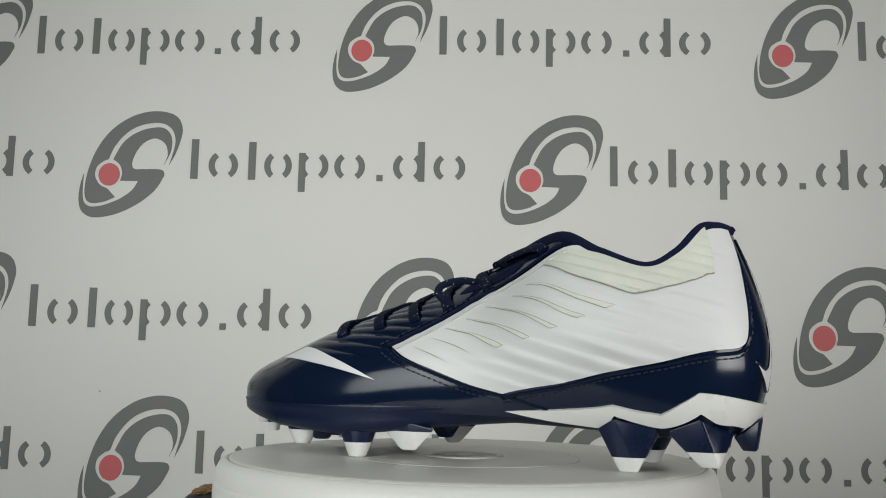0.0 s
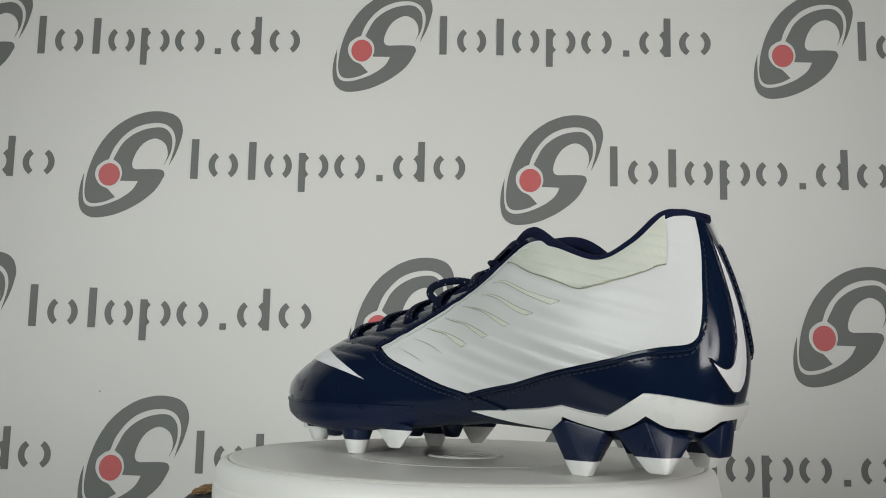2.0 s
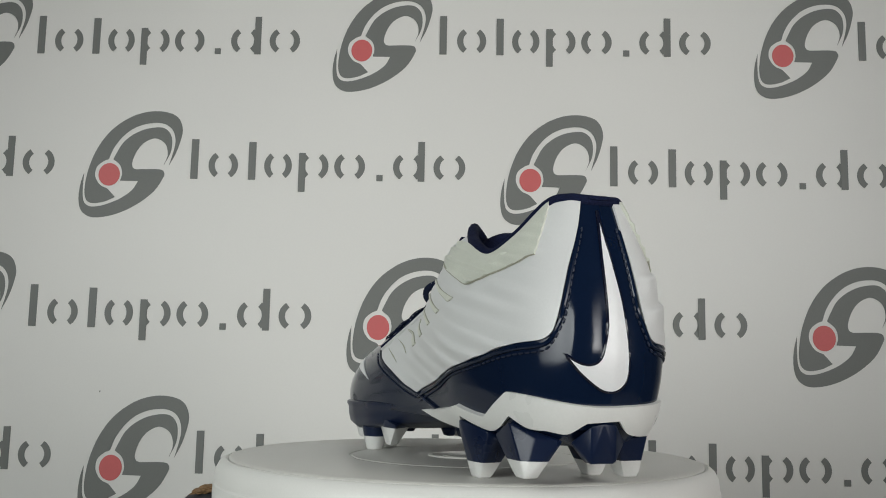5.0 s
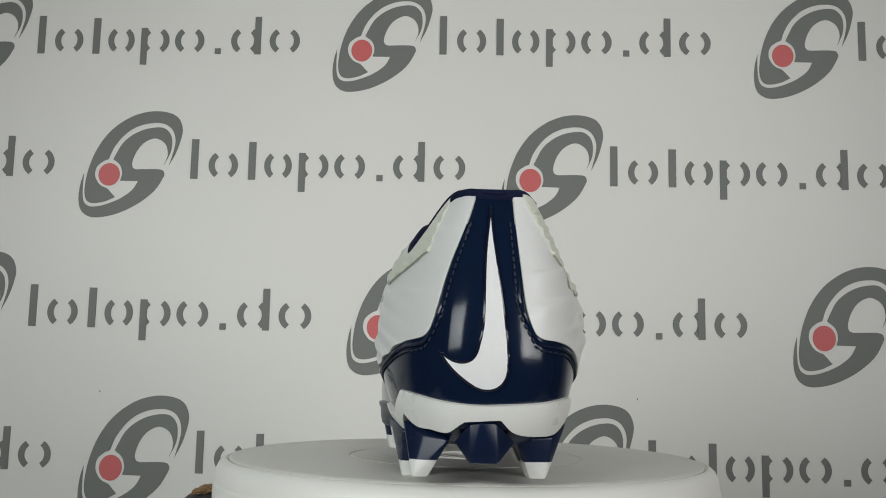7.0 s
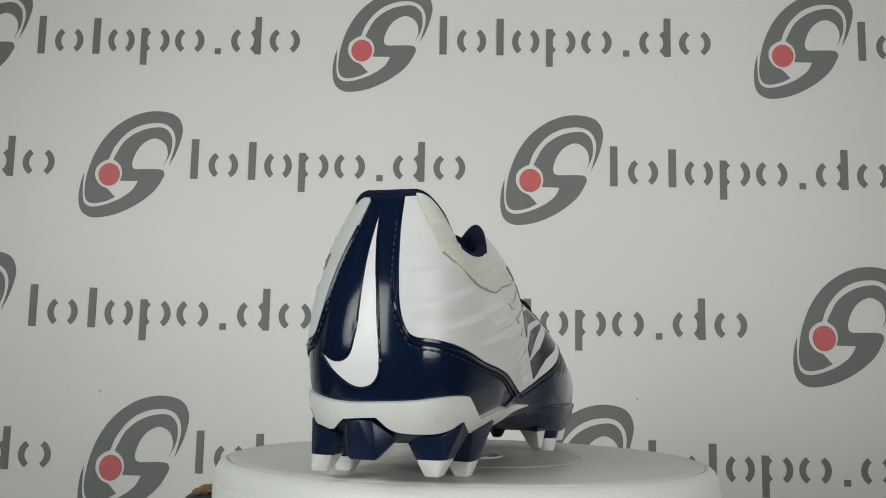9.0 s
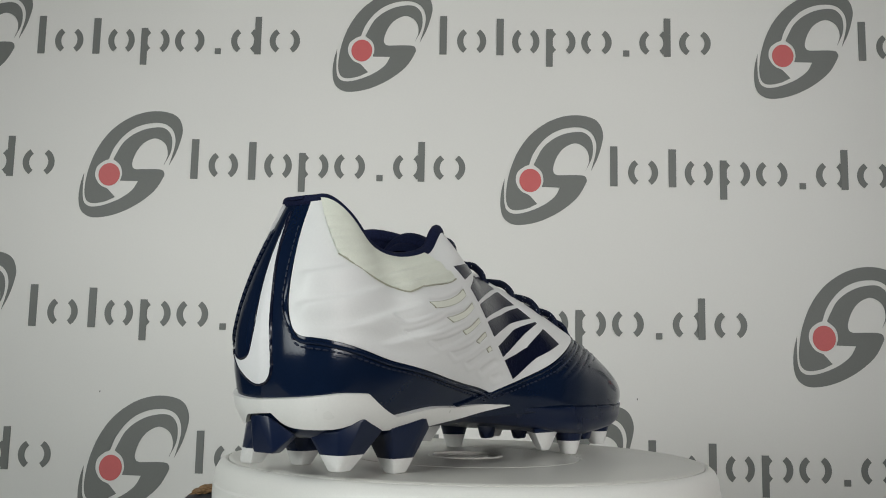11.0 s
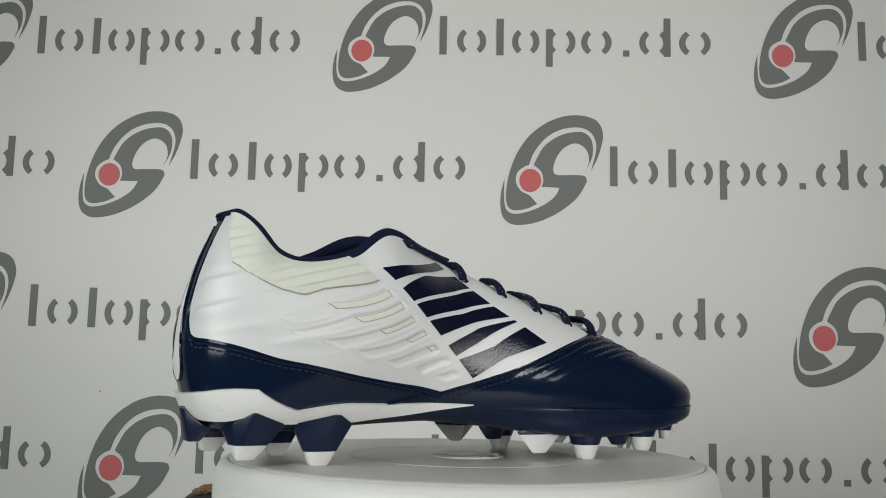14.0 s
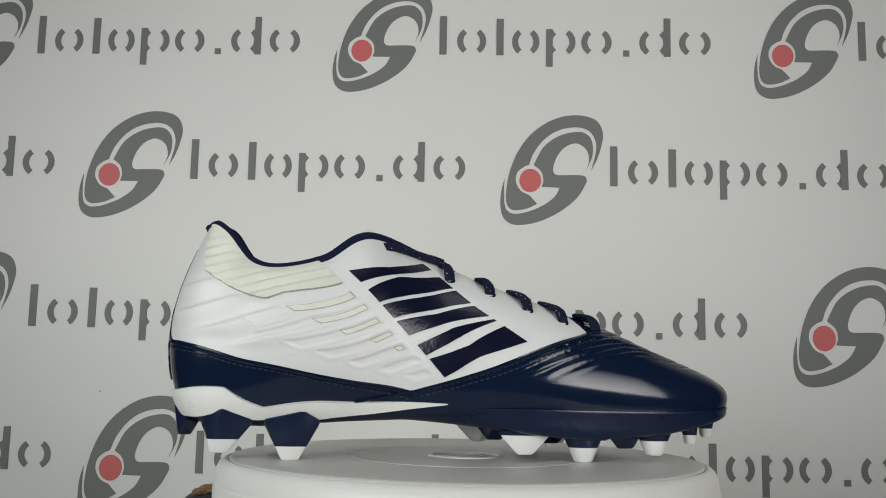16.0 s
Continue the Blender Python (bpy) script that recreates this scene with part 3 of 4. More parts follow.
def make_shoe():
    shoe = tagged(new("football_boot"), "navy and white studded football boot with dark laces on the turntable", "shoe")

    # upper
    bm = bmesh.new()
    us = np.linspace(-1, 1, 641)
    vs = np.linspace(0.0, 1, 97)
    W, V = np.meshgrid(us, vs, indexing="ij")
    P = S(W, V, vamp_ribs(W, V))
    rows = [[bm.verts.new(p) for p in r] for r in P]
    grid_faces(bm, rows)
    bmesh.ops.remove_doubles(bm, verts=bm.verts[:], dist=2e-5)
    part("upper", bm, NAVY_GLOSS, shoe, "glossy navy synthetic upper", sharp=70)

    # lining, insole and padded collar
    bm = bmesh.new()
    us = np.linspace(-0.46, 0.46, 121)
    rows = []
    for v, o in ((0.985, 0.0), (1.0, 0.0003), (0.998, -0.0018), (0.96, -0.0050), (0.88, -0.0062), (0.75, -0.0055), (0.55, -0.0045), (0.35, -0.0045), (0.16, -0.0045)):
        rows.append([bm.verts.new(p) for p in S(us, np.full_like(us, v), np.full_like(us, o))])
    grid_faces(bm, rows)
    floor_line = rows[-1]
    mid = [bm.verts.new((v.co.x, 0.0, v.co.z - 0.001)) for v in floor_line]
    grid_faces(bm, [floor_line, mid])
    part("lining", bm, NAVY_CLOTH, shoe, "dark navy cloth lining", sharp=80)
    bm = bmesh.new()
    for w in (0.236, 0.243, 0.262, 0.270):
        a, b = (Vector(p) for p in S(np.array((w, w + 0.003)), np.array((0.925, 0.93)), np.array((-0.0064, -0.0064))))
        tube(bm, [a, b], 0.0004, steps=6)
    part("lining_stitch", bm, WHITE_MARK, shoe, "short white stitches inside the collar")
    bm = bmesh.new()
    q = np.linspace(-0.505, 0.505, 181)
    tube(bm, [Vector(p) for p in S(q, np.full_like(q, 0.993), np.full_like(q, -0.0006))], lambda f: 0.0022 + 0.0005 * float(fade(abs(f - 0.5) * 0.904, 0.10, 0.20)), lambda f: 0.0025 + 0.0009 * float(fade(abs(f - 0.5) * 0.904, 0.10, 0.20)), 12)
    part("collar_binding", bm, NAVY_CLOTH, shoe, "navy cloth collar binding")

    # side panels, mesh patches, marks
    outer = [OUTER_FRONT[0] + (1,)] + OUTER_FRONT[1:-1] + [OUTER_THROAT[0] + (1,)] + OUTER_THROAT[1:-1] + [OUTER_THROAT[-1] + (1,)] + OUTER_TOP + [OUTER_EDGE[0] + (1,)] + OUTER_EDGE[1:-1]
    panel_part("side_panel", outer, WHITE_SKIN, shoe, 0.0009, 0.0016, "white ribbed synthetic side panel", relief=pressed_ribs, step=(0.005, 0.011))
    inner = [INNER_FRONT[0] + (1,)] + INNER_FRONT[1:-1] + [INNER_FRONT[-1] + (1,)] + INNER_TOP + [INNER_EDGE[0] + (1,)] + INNER_EDGE[1:-1]
    panel_part("side_panel", inner, WHITE_SKIN, shoe, 0.0009, 0.0016, "white ribbed synthetic side panel", relief=pressed_ribs, step=(0.003, 0.007))
    panel_part("mesh_patch", OUTER_PATCH, CREAM, shoe, 0.0019, 0.0014, "translucent cream ribbed collar patch", relief=patch_ribs, step=(0.004, 0.009))
    panel_part("mesh_patch", INNER_PATCH, CREAM, shoe, 0.0019, 0.0014, "translucent cream ribbed collar patch", relief=patch_ribs, step=(0.004, 0.009))
    # outer vents: the upper line from the throat to the end, then the lower line back
    slots = [((0.454, 0.655, 1), (0.440, 0.667), (0.424, 0.671), (0.401, 0.675), (0.369, 0.682), (0.336, 0.690, 1), (0.345, 0.649, 1), (0.366, 0.651), (0.399, 0.652), (0.423, 0.657)),
             ((0.466, 0.597, 1), (0.446, 0.592), (0.417, 0.585), (0.391, 0.582), (0.364, 0.582, 1), (0.373, 0.550, 1), (0.397, 0.554), (0.423, 0.566), (0.443, 0.581)),
             ((0.497, 0.560, 1), (0.474, 0.537), (0.442, 0.505), (0.415, 0.490), (0.393, 0.484, 1), (0.401, 0.457, 1), (0.423, 0.470), (0.446, 0.494), (0.471, 0.527)),
             ((0.517, 0.500, 1), (0.498, 0.484), (0.471, 0.449), (0.447, 0.418), (0.424, 0.394, 1), (0.431, 0.372, 1), (0.451, 0.399), (0.475, 0.440), (0.500, 0.477)),
             ((0.539, 0.455, 1), (0.522, 0.439), (0.496, 0.405), (0.470, 0.365), (0.455, 0.340, 1), (0.462, 0.320, 1), (0.479, 0.350), (0.500, 0.395), (0.522, 0.430))]
    for shape in slots:
        trim = (len(shape) + 1) // 2 + (len(shape) % 2 == 0)
        shape = tuple((p[0], p[1] + (-0.005 if k < trim else 0.005) * (0 < k < len(shape) - 1)) + tuple(p[2:]) for k, p in enumerate(shape))
        q = np.array([p[:2] for p in shape])
        half = (len(q) + 1) // 2 + (len(q) % 2 == 0)
        grow = [(p[0], p[1] + (0.0035 if k < half else -0.0035)) + tuple(p[2:]) for k, p in enumerate(shape)]
        # no groove is cut: a slightly larger dark sheet paints its shade
        g = panel_part("groove_shade", grow, CREAM_EDGE, shoe, 0.0012, 0.0012, "dark olive sheet round a vent, groove shade put into its colour", relief=pressed_ribs, step=(0.005, 0.012))
        panel_part("vent", shape, CREAM_VENT, g, 0.0015, 0.0012, "cream mesh vent", relief=pressed_ribs, step=(0.005, 0.012))
    for line in (((0.553, 0.407), (0.518, 0.345), (0.490, 0.291)), ((0.570, 0.359), (0.543, 0.303), (0.519, 0.251))):
        shape = [line[0] + (1,), (line[1][0], line[1][1] + 0.0025), line[2] + (1,), (line[1][0], line[1][1] - 0.0025)]
        # the shade of a pressed line, painted as a thin dark strip
        panel_part("groove_shade", shape, CREAM_EDGE, shoe, 0.0012, 0.0012, "thin dark olive line, shade of a pressed line in its colour", relief=pressed_ribs)
    for path in (OUTER_PATCH[1:11], INNER_PATCH[:10]):
        bm = bmesh.new()
        q = np.array([p[:2] for p in path])
        fine = np.array([np.interp(np.linspace(0, len(q) - 1, 40), np.arange(len(q)), q[:, k]) for k in (0, 1)])
        tube(bm, [Vector(p) for p in S(fine[0], fine[1], 0.0014)], 0.0005, 0.0004, 6)
        part("patch_edge", bm, CREAM_EDGE, shoe, "raised edge of the collar patch")
    inner_slots = [((-0.316, 0.685), (-0.395, 0.683), (-0.399, 0.647), (-0.324, 0.652)), ((-0.342, 0.588), (-0.407, 0.583), (-0.410, 0.556), (-0.351, 0.557)), ((-0.370, 0.491), (-0.417, 0.490), (-0.420, 0.469), (-0.377, 0.467)),
                   ((-0.402, 0.396), (-0.429, 0.406), (-0.432, 0.390), (-0.410, 0.378)), ((-0.430, 0.327), (-0.439, 0.331), (-0.443, 0.316), (-0.436, 0.308))]
    for s in inner_slots:
        cx, cy = np.mean(s, 0)
        grow = [(x + math.copysign(0.0013, x - cx), y + math.copysign(0.0035, y - cy), 1) for x, y in s]
        # dark sheet under the vent, its colour standing in for recess shade
        g = panel_part("groove_shade", grow, CREAM_EDGE, shoe, 0.0012, 0.0012, "dark olive sheet round a vent, groove shade put into its colour", relief=pressed_ribs)
        panel_part("vent", [(x, y, 1) for x, y in s], CREAM_VENT, g, 0.0014, 0.0012, "cream mesh vent", relief=pressed_ribs)
    # dark print across the inner panel, as plain slanting bars
    left = np.array([(-0.402, 0.806), (-0.423, 0.602), (-0.443, 0.447), (-0.462, 0.314), (-0.485, 0.175)])
    mids = np.array([(-0.452, 0.766), (-0.473, 0.624), (-0.493, 0.491), (-0.515, 0.376), (-0.537, 0.261)])
    right = np.array([(-0.496, 0.867), (-0.522, 0.714), (-0.546, 0.571), (-0.570, 0.469), (-0.593, 0.382)])

    def across(f, s):
        a, b, c = (np.array([np.interp(f, np.linspace(0, 1, 5), t[:, k]) for k in (0, 1)]) for t in (left, mids, right))
        return tuple(a * (1 - s) * (1 - 2 * s) + b * 4 * s * (1 - s) + c * s * (2 * s - 1))
    # head and foot of each bar at its start, middle and end
    for head, foot in (((0.0, 0.02, 0.0), (0.125, 0.095, 0.075)), ((0.195, 0.125, 0.165), (0.315, 0.30, 0.285)), ((0.345, 0.335, 0.315), (0.465, 0.46, 0.445)),
                       ((0.495, 0.50, 0.475), (0.635, 0.60, 0.60)), ((0.725, 0.66, 0.645), (0.815, 0.75, 0.665)), ((0.845, 0.84, 0.735), (1.0, 0.955, 0.965))):
        runs = np.linspace(0, 1, 7)
        line = [float(np.interp(q, (0, 0.5, 1), head)) for q in runs], [float(np.interp(q, (0, 0.5, 1), foot)) for q in runs]
        shape = [across(f, q) + ((1,) if q in (0.0, 0.5, 1.0) else ()) for f, q in zip(line[0], runs)] + [across(f, q) + ((1,) if q in (0.0, 0.5, 1.0) else ()) for f, q in zip(line[1][::-1], runs[::-1])]
        panel_part("printed_bar", shape, NAVY_PRINT, shoe, 0.0013, 0.0010, "glossy dark navy slanting bar", relief=pressed_ribs, step=(0.004, 0.012), per=3)
    panel_part("heel_mark", HEEL_MARK, WHITE_MARK, shoe, 0.0006, 0.0012, "white curved tapering heel mark", step=(0.004, 0.016))
    bm = bmesh.new()
    q = rounded_outline(HEEL_MARK, 5)
    tube(bm, [Vector(p) for p in S(np.array([p[0] for p in q + q[:1]]), np.array([p[1] for p in q + q[:1]]), 0.0002)], 0.0007, 0.0006, 6, caps=False)
    part("heel_mark_edge", bm, NAVY_PRINT, shoe, "dark pressed edge round the heel mark")
    panel_part("heel_tab", [(0.036, 0.985, 1), (0.0, 0.982), (-0.036, 0.985, 1), (-0.038, 1.0, 1), (0.0, 1.0), (0.038, 1.0, 1)], NAVY_CLOTH, shoe, 0.0022, 0.0024, "navy cloth lip above the heel stripe", step=(0.006, 0.01))
    panel_part("toe_mark", TOE_MARK, WHITE_MARK, shoe, 0.0005, 0.0010, "white tapering toe mark", step=(0.005, 0.02))

    # midsole and sole plate
    panel_part("midsole", BAND_UP + BAND_LOW, WHITE_SOLE, shoe, 0.0009, 0.0022, "white zigzag midsole", step=(0.005, 0.012), relief=round_band, per=5, sharp=35)
    bm = bmesh.new()
    us = np.linspace(-1, 1, 241)
    edge = S(us, np.full_like(us, 0.03), np.full_like(us, 0.0002))
    low = sole_height(edge[:, 0])
    nrm = S(us, np.full_like(us, 0.03), np.full_like(us, 0.0012)) - S(us, np.full_like(us, 0.03), np.full_like(us, 0.0002))
    nrm[:, 2] = 0
    nrm /= np.linalg.norm(nrm, axis=1)[:, None]
    front = fade(edge[:, 0], 0.13, 0.19)
    rows = []
    for out, f in ((-0.0012, 1.02), (0.0014, 0.97), (0.0016, 0.86), (0.0006, 0.75), (0.0004, 0.45), (-0.0006, 0.16), (-0.0030, 0.02), (-0.010, -0.02)):
        p = edge + nrm * (out * (0.4 + 0.6 * front - 0.5 * fade(edge[:, 0], 0.235, 0.275)) - 0.0015 * (1 - front) - 0.009 * (1 - front) * max(0.0, 0.95 - f))[:, None]
        p[:, 2] = low + (edge[:, 2] - low) * f
        rows.append([bm.verts.new(q) for q in p])
    grid_faces(bm, rows)
    half = len(us) // 2
    for k in range(half):
        a, b, c, d = rows[-1][k], rows[-1][k + 1], rows[-1][-2 - k], rows[-1][-1 - k]
        quad = [a, b, c, d] if b is not c else [a, b, d]
        bm.faces.new(quad)
    bmesh.ops.remove_doubles(bm, verts=bm.verts[:], dist=2e-5)
    part("sole_plate", bm, NAVY_SOLE, shoe, "navy moulded plastic sole plate", sharp=45)

    # heel studs: broad, with a pointed root that climbs the midsole
    for x, y, z, s in ((0.0635, 0.0285, 0.0014, 1), (0.0280, 0.0248, 0.0050, 1), (0.0645, -0.0240, 0.0014, -1), (0.0310, -0.0210, 0.0045, -1)):
        w = {(0.0635, 1): 0.310, (0.0280, 1): 0.203, (0.0645, -1): -0.313, (0.0310, -1): -0.204}[(x, s)]
        apex = S(w, 0.035, 0.0016 + round_band(w, 0.035))
        a, b = S(w + (0.020 if x > 0.05 else 0.050) * s, -0.035, 0.0016), S(w - 0.045 * s, -0.030, 0.0016)
        top = [tuple(apex), tuple(a), tuple(b), (x + 0.009, y * 0.55, 0.0195), (x - 0.009, y * 0.55, 0.0195), (a[0], a[1] * 0.85, 0.0185), (b[0], b[1] * 0.85, 0.0185)]
        tip = [(x + 0.0042, y + 0.0030 * s, z), (x - 0.0042, y + 0.0030 * s, z), (x + 0.0033, y - 0.0030 * s, z), (x - 0.0033, y - 0.0030 * s, z)]
        stud(shoe, top, tip, z + 0.0066, "broad navy heel stud with white tip")
    # blunt block at the back of the heel
    a, b, c = S(0.036, 0.03, 0.0024), S(-0.012, 0.035, 0.0024), S(0.012, 0.04, 0.0028)
    top = [tuple(a), tuple(b), tuple(c), (0.020, 0.010, 0.018), (0.020, -0.008, 0.018), tuple(S(0.075, -0.05, 0.0)), tuple(S(-0.050, -0.05, 0.0))]
    stud(shoe, top, [(0.0105, 0.0068, 0.0115), (0.0105, -0.0038, 0.0115), (0.0165, 0.006, 0.0115), (0.0165, -0.003, 0.0115)], 0.0, "blunt navy block at the heel")
    # front studs: round
    for x, y, z, r in ((0.2005, 0.0345, 0.0014, 0.0051), (0.2085, -0.0355, 0.0014, 0.0051), (0.2365, 0.0290, 0.0060, 0.0048), (0.2465, -0.0350, 0.0048, 0.0048)):
        h = float(sole_height(x))
        stud(shoe, ring(x, y, h + 0.003, r * 2.1, r * 1.5) + ring(x, y, h - 0.0012, r * 1.62, r * 1.3), ring(x, y, z + 0.0076, r * 1.10, r * 1.10) + ring(x, y, z, r * 0.86, r * 0.86), z + 0.0073, "round navy front stud with white tip")
    for x, y, z in ((0.265, 0.0130, 0.0105), (0.279, 0.0020, 0.0140), (0.2695, -0.0280, 0.0100), (0.2835, -0.0180, 0.0128)):
        h = float(sole_height(x))
        stud(shoe, ring(x, y, h + 0.003, 0.0052, 0.0046, 8), ring(x, y, z, 0.0030, 0.0030, 8), z + 0.0046, "small navy toe stud with white tip")
    # front studs: three-sided blades
    for x, y, z, s in ((0.1715, 0.0345, 0.0060, 1), (0.178, -0.0360, 0.0050, -1)):
        h = float(sole_height(x))
        top = [(x - 0.0145, y + 0.002 * s, h + 0.001), (x + 0.0145, y + 0.002 * s, h + 0.001), (x, y + 0.0045 * s, h + 0.004), (x, y - 0.012 * s, h + 0.002)]
        tip = [(x - 0.0040, y + 0.0015 * s, z), (x + 0.0040, y + 0.0015 * s, z), (x, y - 0.004 * s, z)]
        stud(shoe, top, tip, h - 0.0006, "three-sided blade stud with white end")
    # small navy blades between the studs
    for x, y, z in ((0.2265, 0.0270, 0.0085), (0.2310, -0.0340, 0.0080), (0.2000, -0.0090, 0.0085), (0.1700, -0.0060, 0.0100), (0.2320, 0.0040, 0.0090)):
        h = float(sole_height(x))
        stud(shoe, [(x - 0.010, y, h + 0.002), (x + 0.010, y, h + 0.002), (x, y - 0.006, h + 0.002), (x, y + 0.006, h + 0.002)], [(x - 0.004, y - 0.002, z), (x + 0.004, y - 0.002, z), (x + 0.003, y + 0.002, z), (x - 0.003, y + 0.002, z)], 0.0,
             "small navy blade under the forefoot")

    # seams: a raised cord and a row of stitches along the navy edges
    lower_outer, lower_inner = OUTER_EDGE[1:], INNER_EDGE[1:]
    shift = 0.012
    for path in (lower_outer, lower_inner):
        bm = bmesh.new()
        s = 1 if path[0][0] > 0 else -1
        q = [(w - s * shift * 0.5 * (1 if v > 0.42 else 0), v - (0.0 if v > 0.42 else 0.022)) for w, v in path]
        tube(bm, on_skin(q, 0.0002), 0.0011, 0.0009, 8)
        part("seam_cord", bm, NAVY_GLOSS, shoe, "navy raised seam edge")
        bm = bmesh.new()
        q = [(w - s * shift * 1.05 * (1 if v > 0.42 else 0), v - (0.0 if v > 0.42 else 0.045)) for w, v in path]
        stitches(bm, q, 0.0005)
        part("stitching", bm, NAVY_THREAD, shoe, "row of navy stitches")
    for path, s in ((OUTER_FRONT, 1), (INNER_FRONT, -1)):
        for d in (0.013, 0.028):
            bm = bmesh.new()
            stitches(bm, [(w + s * d * 0.45, v - d) for w, v in path], 0.0003)
            part("stitching", bm, NAVY_THREAD, shoe, "row of navy stitches")
        bm = bmesh.new()
        tube(bm, on_skin([(w + s * 0.004, v - 0.008) for w, v in path], 0.0002), 0.0011, 0.0009, 8)
        part("seam_cord", bm, NAVY_GLOSS, shoe, "navy raised seam edge")
    for path in ([(0.447, 0.104), (0.420, 0.080), (0.388, 0.046)], [(-0.445, 0.110), (-0.410, 0.094), (-0.372, 0.072)]):
        bm = bmesh.new()
        tube(bm, on_skin(path, 0.0003), 0.0011, 0.0008, 8)
        part("seam_cord", bm, NAVY_GLOSS, shoe, "navy raised seam edge")
    bm = bmesh.new()
    tube(bm, on_skin([(w + 0.007, v + 0.014) for w, v in OUTER_THROAT], 0.0006), 0.0016, 0.0011, 8)
    part("throat_binding", bm, NAVY_CLOTH, shoe, "navy cloth binding along the throat")
    bm = bmesh.new()
    tube(bm, on_skin([(w - 0.008, v - 0.016) for w, v in OUTER_THROAT[:-1]] + [(0.418, 0.885)], 0.0010), 0.0017, 0.0007, 8)
    part("piping", bm, WHITE_SKIN, shoe, "white raised piping along the throat")
    bm = bmesh.new()
    stitches(bm, [(w + 0.018, v + 0.036) for w, v in OUTER_THROAT[:-1]], 0.0006)
    part("stitching", bm, NAVY_THREAD, shoe, "row of navy stitches")

    # tongue
    bm = bmesh.new()
    spine = smooth_path([(0.0960, 0.1070), (0.0980, 0.1105), (0.1025, 0.1118), (0.110, 0.1095), (0.122, 0.1045), (0.136, 0.0980), (0.150, 0.0925)], 5)
    n = len(spine)
    rows = []
    for i, (x, z) in enumerate(spine):
        f = i / (n - 1)
        half_w = 0.0185 - 0.007 * f
        loop = []
        for k in range(17):
            a = -1 + k / 8
            loop.append((x + 0.006 * a * a, a * half_w - 0.001, z - 0.0075 * a * a))
        under = [(p[0] - 0.003, p[1] * 0.96, p[2] - 0.005) for p in loop[::-1]]
        rows.append([bm.verts.new(p) for p in loop + under])
    grid_faces(bm, rows, True)
    bm.faces.new(rows[0])
    bm.faces.new(rows[-1][::-1])
    part("tongue", bm, NAVY_CLOTH, shoe, "padded navy cloth tongue", sharp=60)

    # laces, flat and dark with light flecks, over the tongue from side to side
    def lace(points, wide=0.0030, up=None, name="lace", label="flat dark navy lace with light flecks", thick=0.0014):
        bm = bmesh.new()
        path = smooth_path([tuple(p) for p in points], 7)
        tube(bm, path, wide, thick, 10, up=up or (lambda i: Vector((0.012, path[i][1], 0.020))))
        return part(name, bm, LACE, shoe, label)
    for ui, vi, uo, vo in ((0.526, 0.735, 0.512, 0.72), (0.569, 0.705, 0.553, 0.63), (0.610, 0.630, 0.593, 0.58), (0.654, 0.60, 0.643, 0.575), (0.708, 0.635, 0.702, 0.575)):
        lace([S(-ui, vi + 0.04, 0.0002), S(-ui + 0.001, vi + 0.08, 0.0028), S(-ui + 0.003, vi + 0.15, 0.0036), S(-ui + 0.006, 0.93, 0.0010), S(uo + 0.024, 0.97, 0.0002), S(uo + 0.022, vo + 0.20, 0.0014),
              S(uo + 0.010, vo + 0.08, 0.0016), S(uo, vo, 0.0003)], 0.0032, thick=0.0017)
        for p in (S(-ui, vi + 0.04, 0.0004),):
            bm = bmesh.new()
            lathe(bm, [(0.0022, 0.0), (0.0028, 0.0005), (0.0024, 0.0009), (0.0016, 0.0005), (0.0001, 0.0003)], 16)
            n = Vector(p) - Vector((p[0], 0.0, p[2] - 0.03))
            bm.transform(Matrix.Translation(Vector(p)) @ n.to_track_quat("Z", "Y").to_matrix().to_4x4())
            part("eyelet", bm, NAVY_CLOTH, shoe, "dark lace hole")
    lace([S(-0.455, 0.925, 0.0004), S(-0.466, 0.925, 0.0022), S(-0.486, 0.930, 0.0026), S(-0.512, 0.950, 0.0026), S(0.515, 0.98, 0.0020), S(0.505, 0.93, 0.0020)], up=Vector((0.4, -0.6, 0.7)))
    lace([S(0.452, 0.905, 0.0004), S(0.462, 0.93, 0.0022), S(0.480, 0.955, 0.0026), S(0.505, 0.98, 0.0026), S(-0.520, 0.98, 0.0020)], up=Vector((0.4, 0.6, 0.7)))
    lace([(0.147, 0.008, 0.0910), (0.1525, 0.0110, 0.0918), (0.1580, 0.0150, 0.0910), (0.1630, 0.0185, 0.0885), (0.1645, 0.0192, 0.0850), (0.1620, 0.0182, 0.0818), (0.1585, 0.0165, 0.0795)], 0.0019,
         up=Vector((0.5, -0.8, 0.2)), name="lace_loop", label="loose dark lace loop standing up", thick=0.0010)
    return shoe


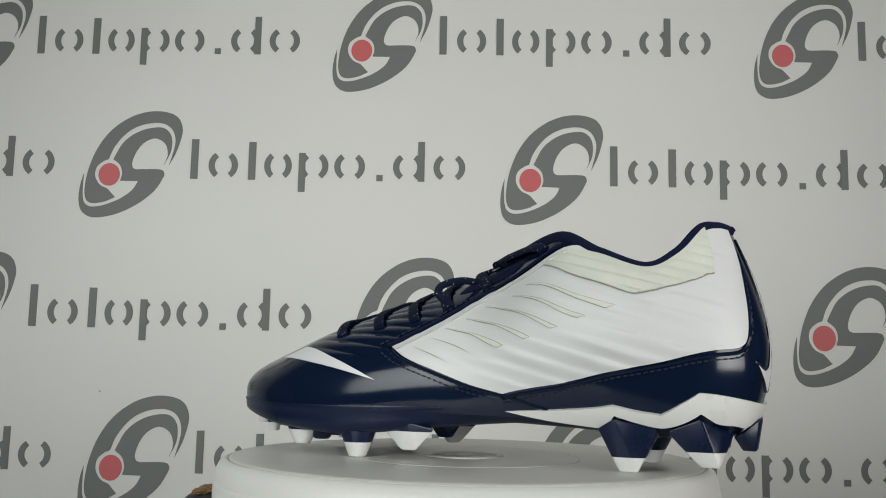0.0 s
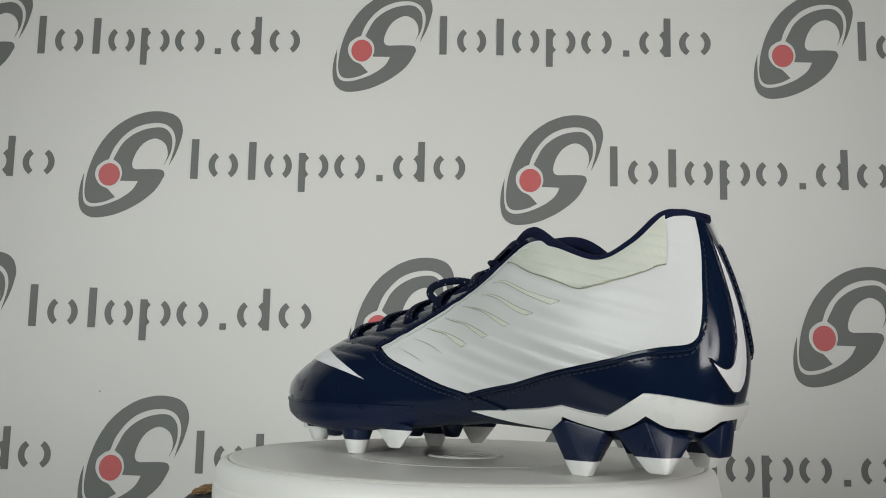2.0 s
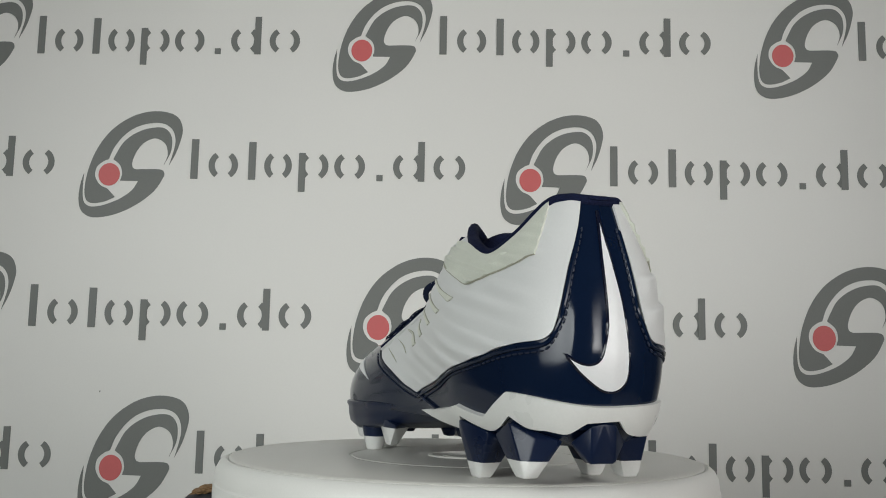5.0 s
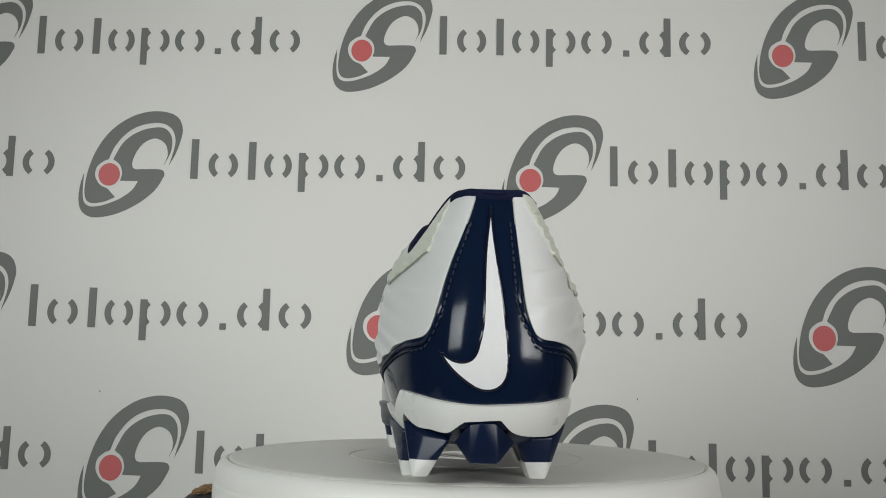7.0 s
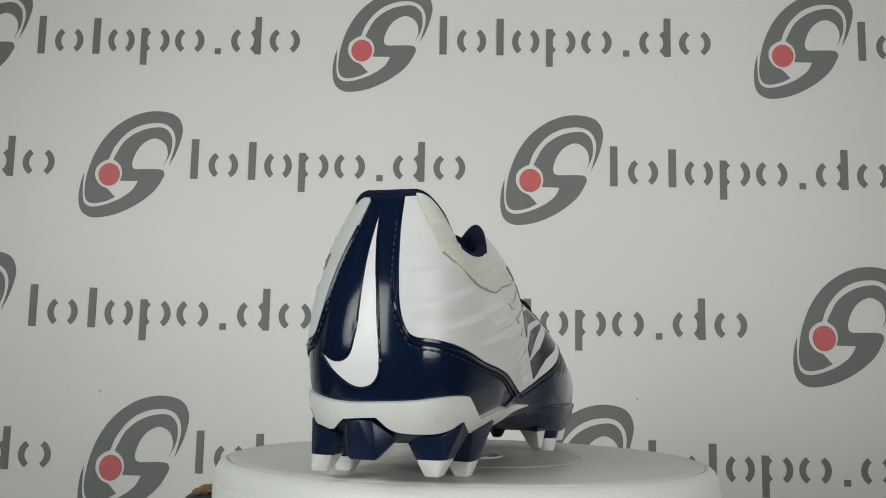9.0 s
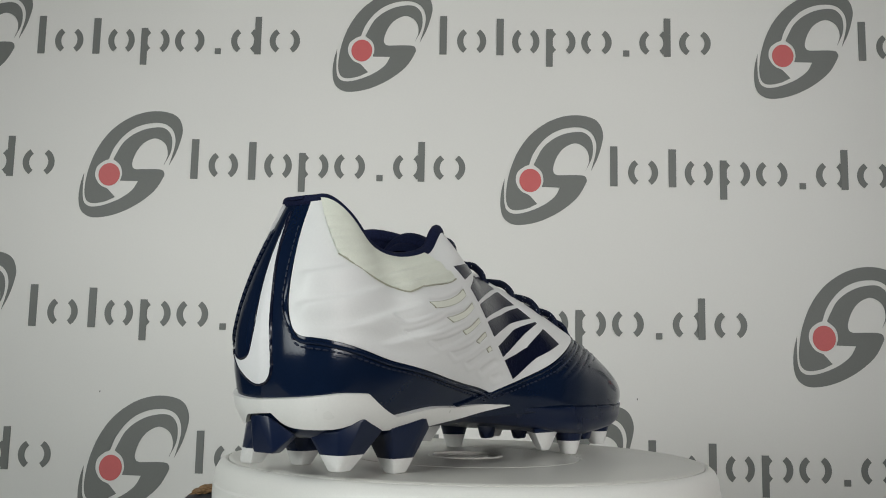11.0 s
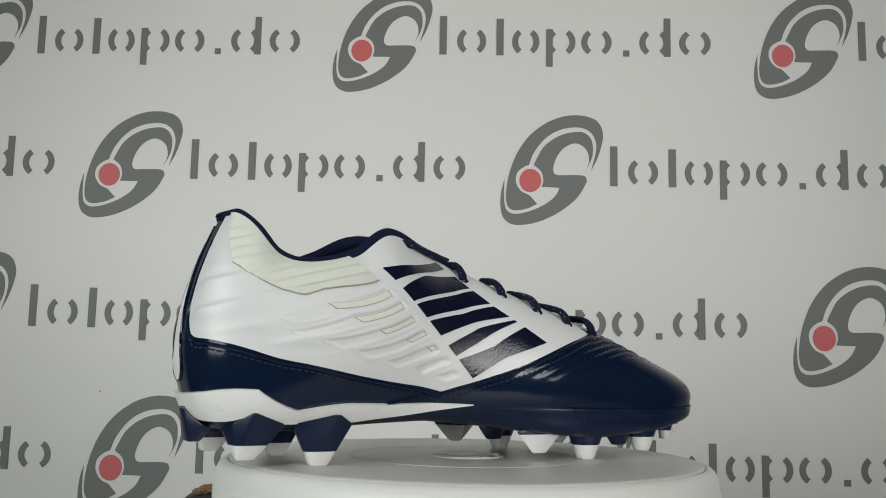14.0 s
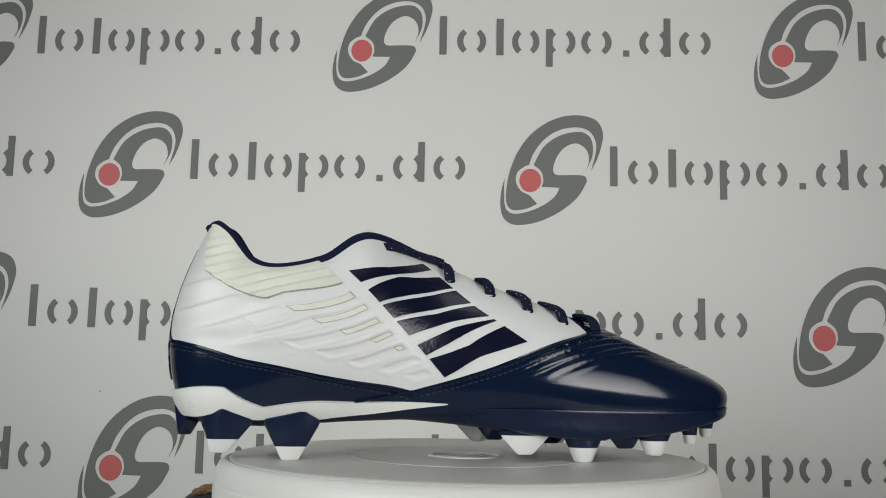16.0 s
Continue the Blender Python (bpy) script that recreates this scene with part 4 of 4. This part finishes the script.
def lace_material():
    m = material("dark_lace", (0.006, 0.010, 0.028), 0.75, bump=0.5, grain=0.25, fine=2600)
    t = m.node_tree
    b = t.nodes["Principled BSDF"]
    b.inputs["Specular IOR Level"].default_value = 0.15
    co = t.nodes.new("ShaderNodeTexCoord")
    vo = t.nodes.new("ShaderNodeTexVoronoi")
    vo.inputs["Scale"].default_value = 480
    t.links.new(co.outputs["Object"], vo.inputs["Vector"])
    r = t.nodes.new("ShaderNodeMapRange")
    r.inputs["From Min"].default_value, r.inputs["From Max"].default_value = 0.15, 0.10
    t.links.new(vo.outputs["Distance"], r.inputs["Value"])
    mix = t.nodes.new("ShaderNodeMix")
    mix.data_type = "RGBA"
    old = b.inputs["Base Color"].links[0].from_socket
    t.links.new(r.outputs[0], mix.inputs["Factor"])
    t.links.new(old, mix.inputs["A"])
    mix.inputs["B"].default_value = (0.55, 0.57, 0.6, 1)
    t.links.new(mix.outputs["Result"], b.inputs["Base Color"])
    return m


LACE = lace_material()
boot = make_shoe()


def motions():
    """The plate turns steadily and carries the boot; both turn about the plate's centre."""
    rows, plate = [], []
    for k in range(33):
        t = k / 2
        turn = 89.8 - 9.211 * t + 0.0084 * t * t
        rows.append((t, pose(0, 0, TOP, 0, 0, turn) @ pose(-0.05963, -0.14432, 0, 0, 0, 68.197)))
        plate.append((t, pose(0, 0, 0, 0, 0, turn)))
    walk(boot, rows)
    walk(turn_plate, plate)


motions()
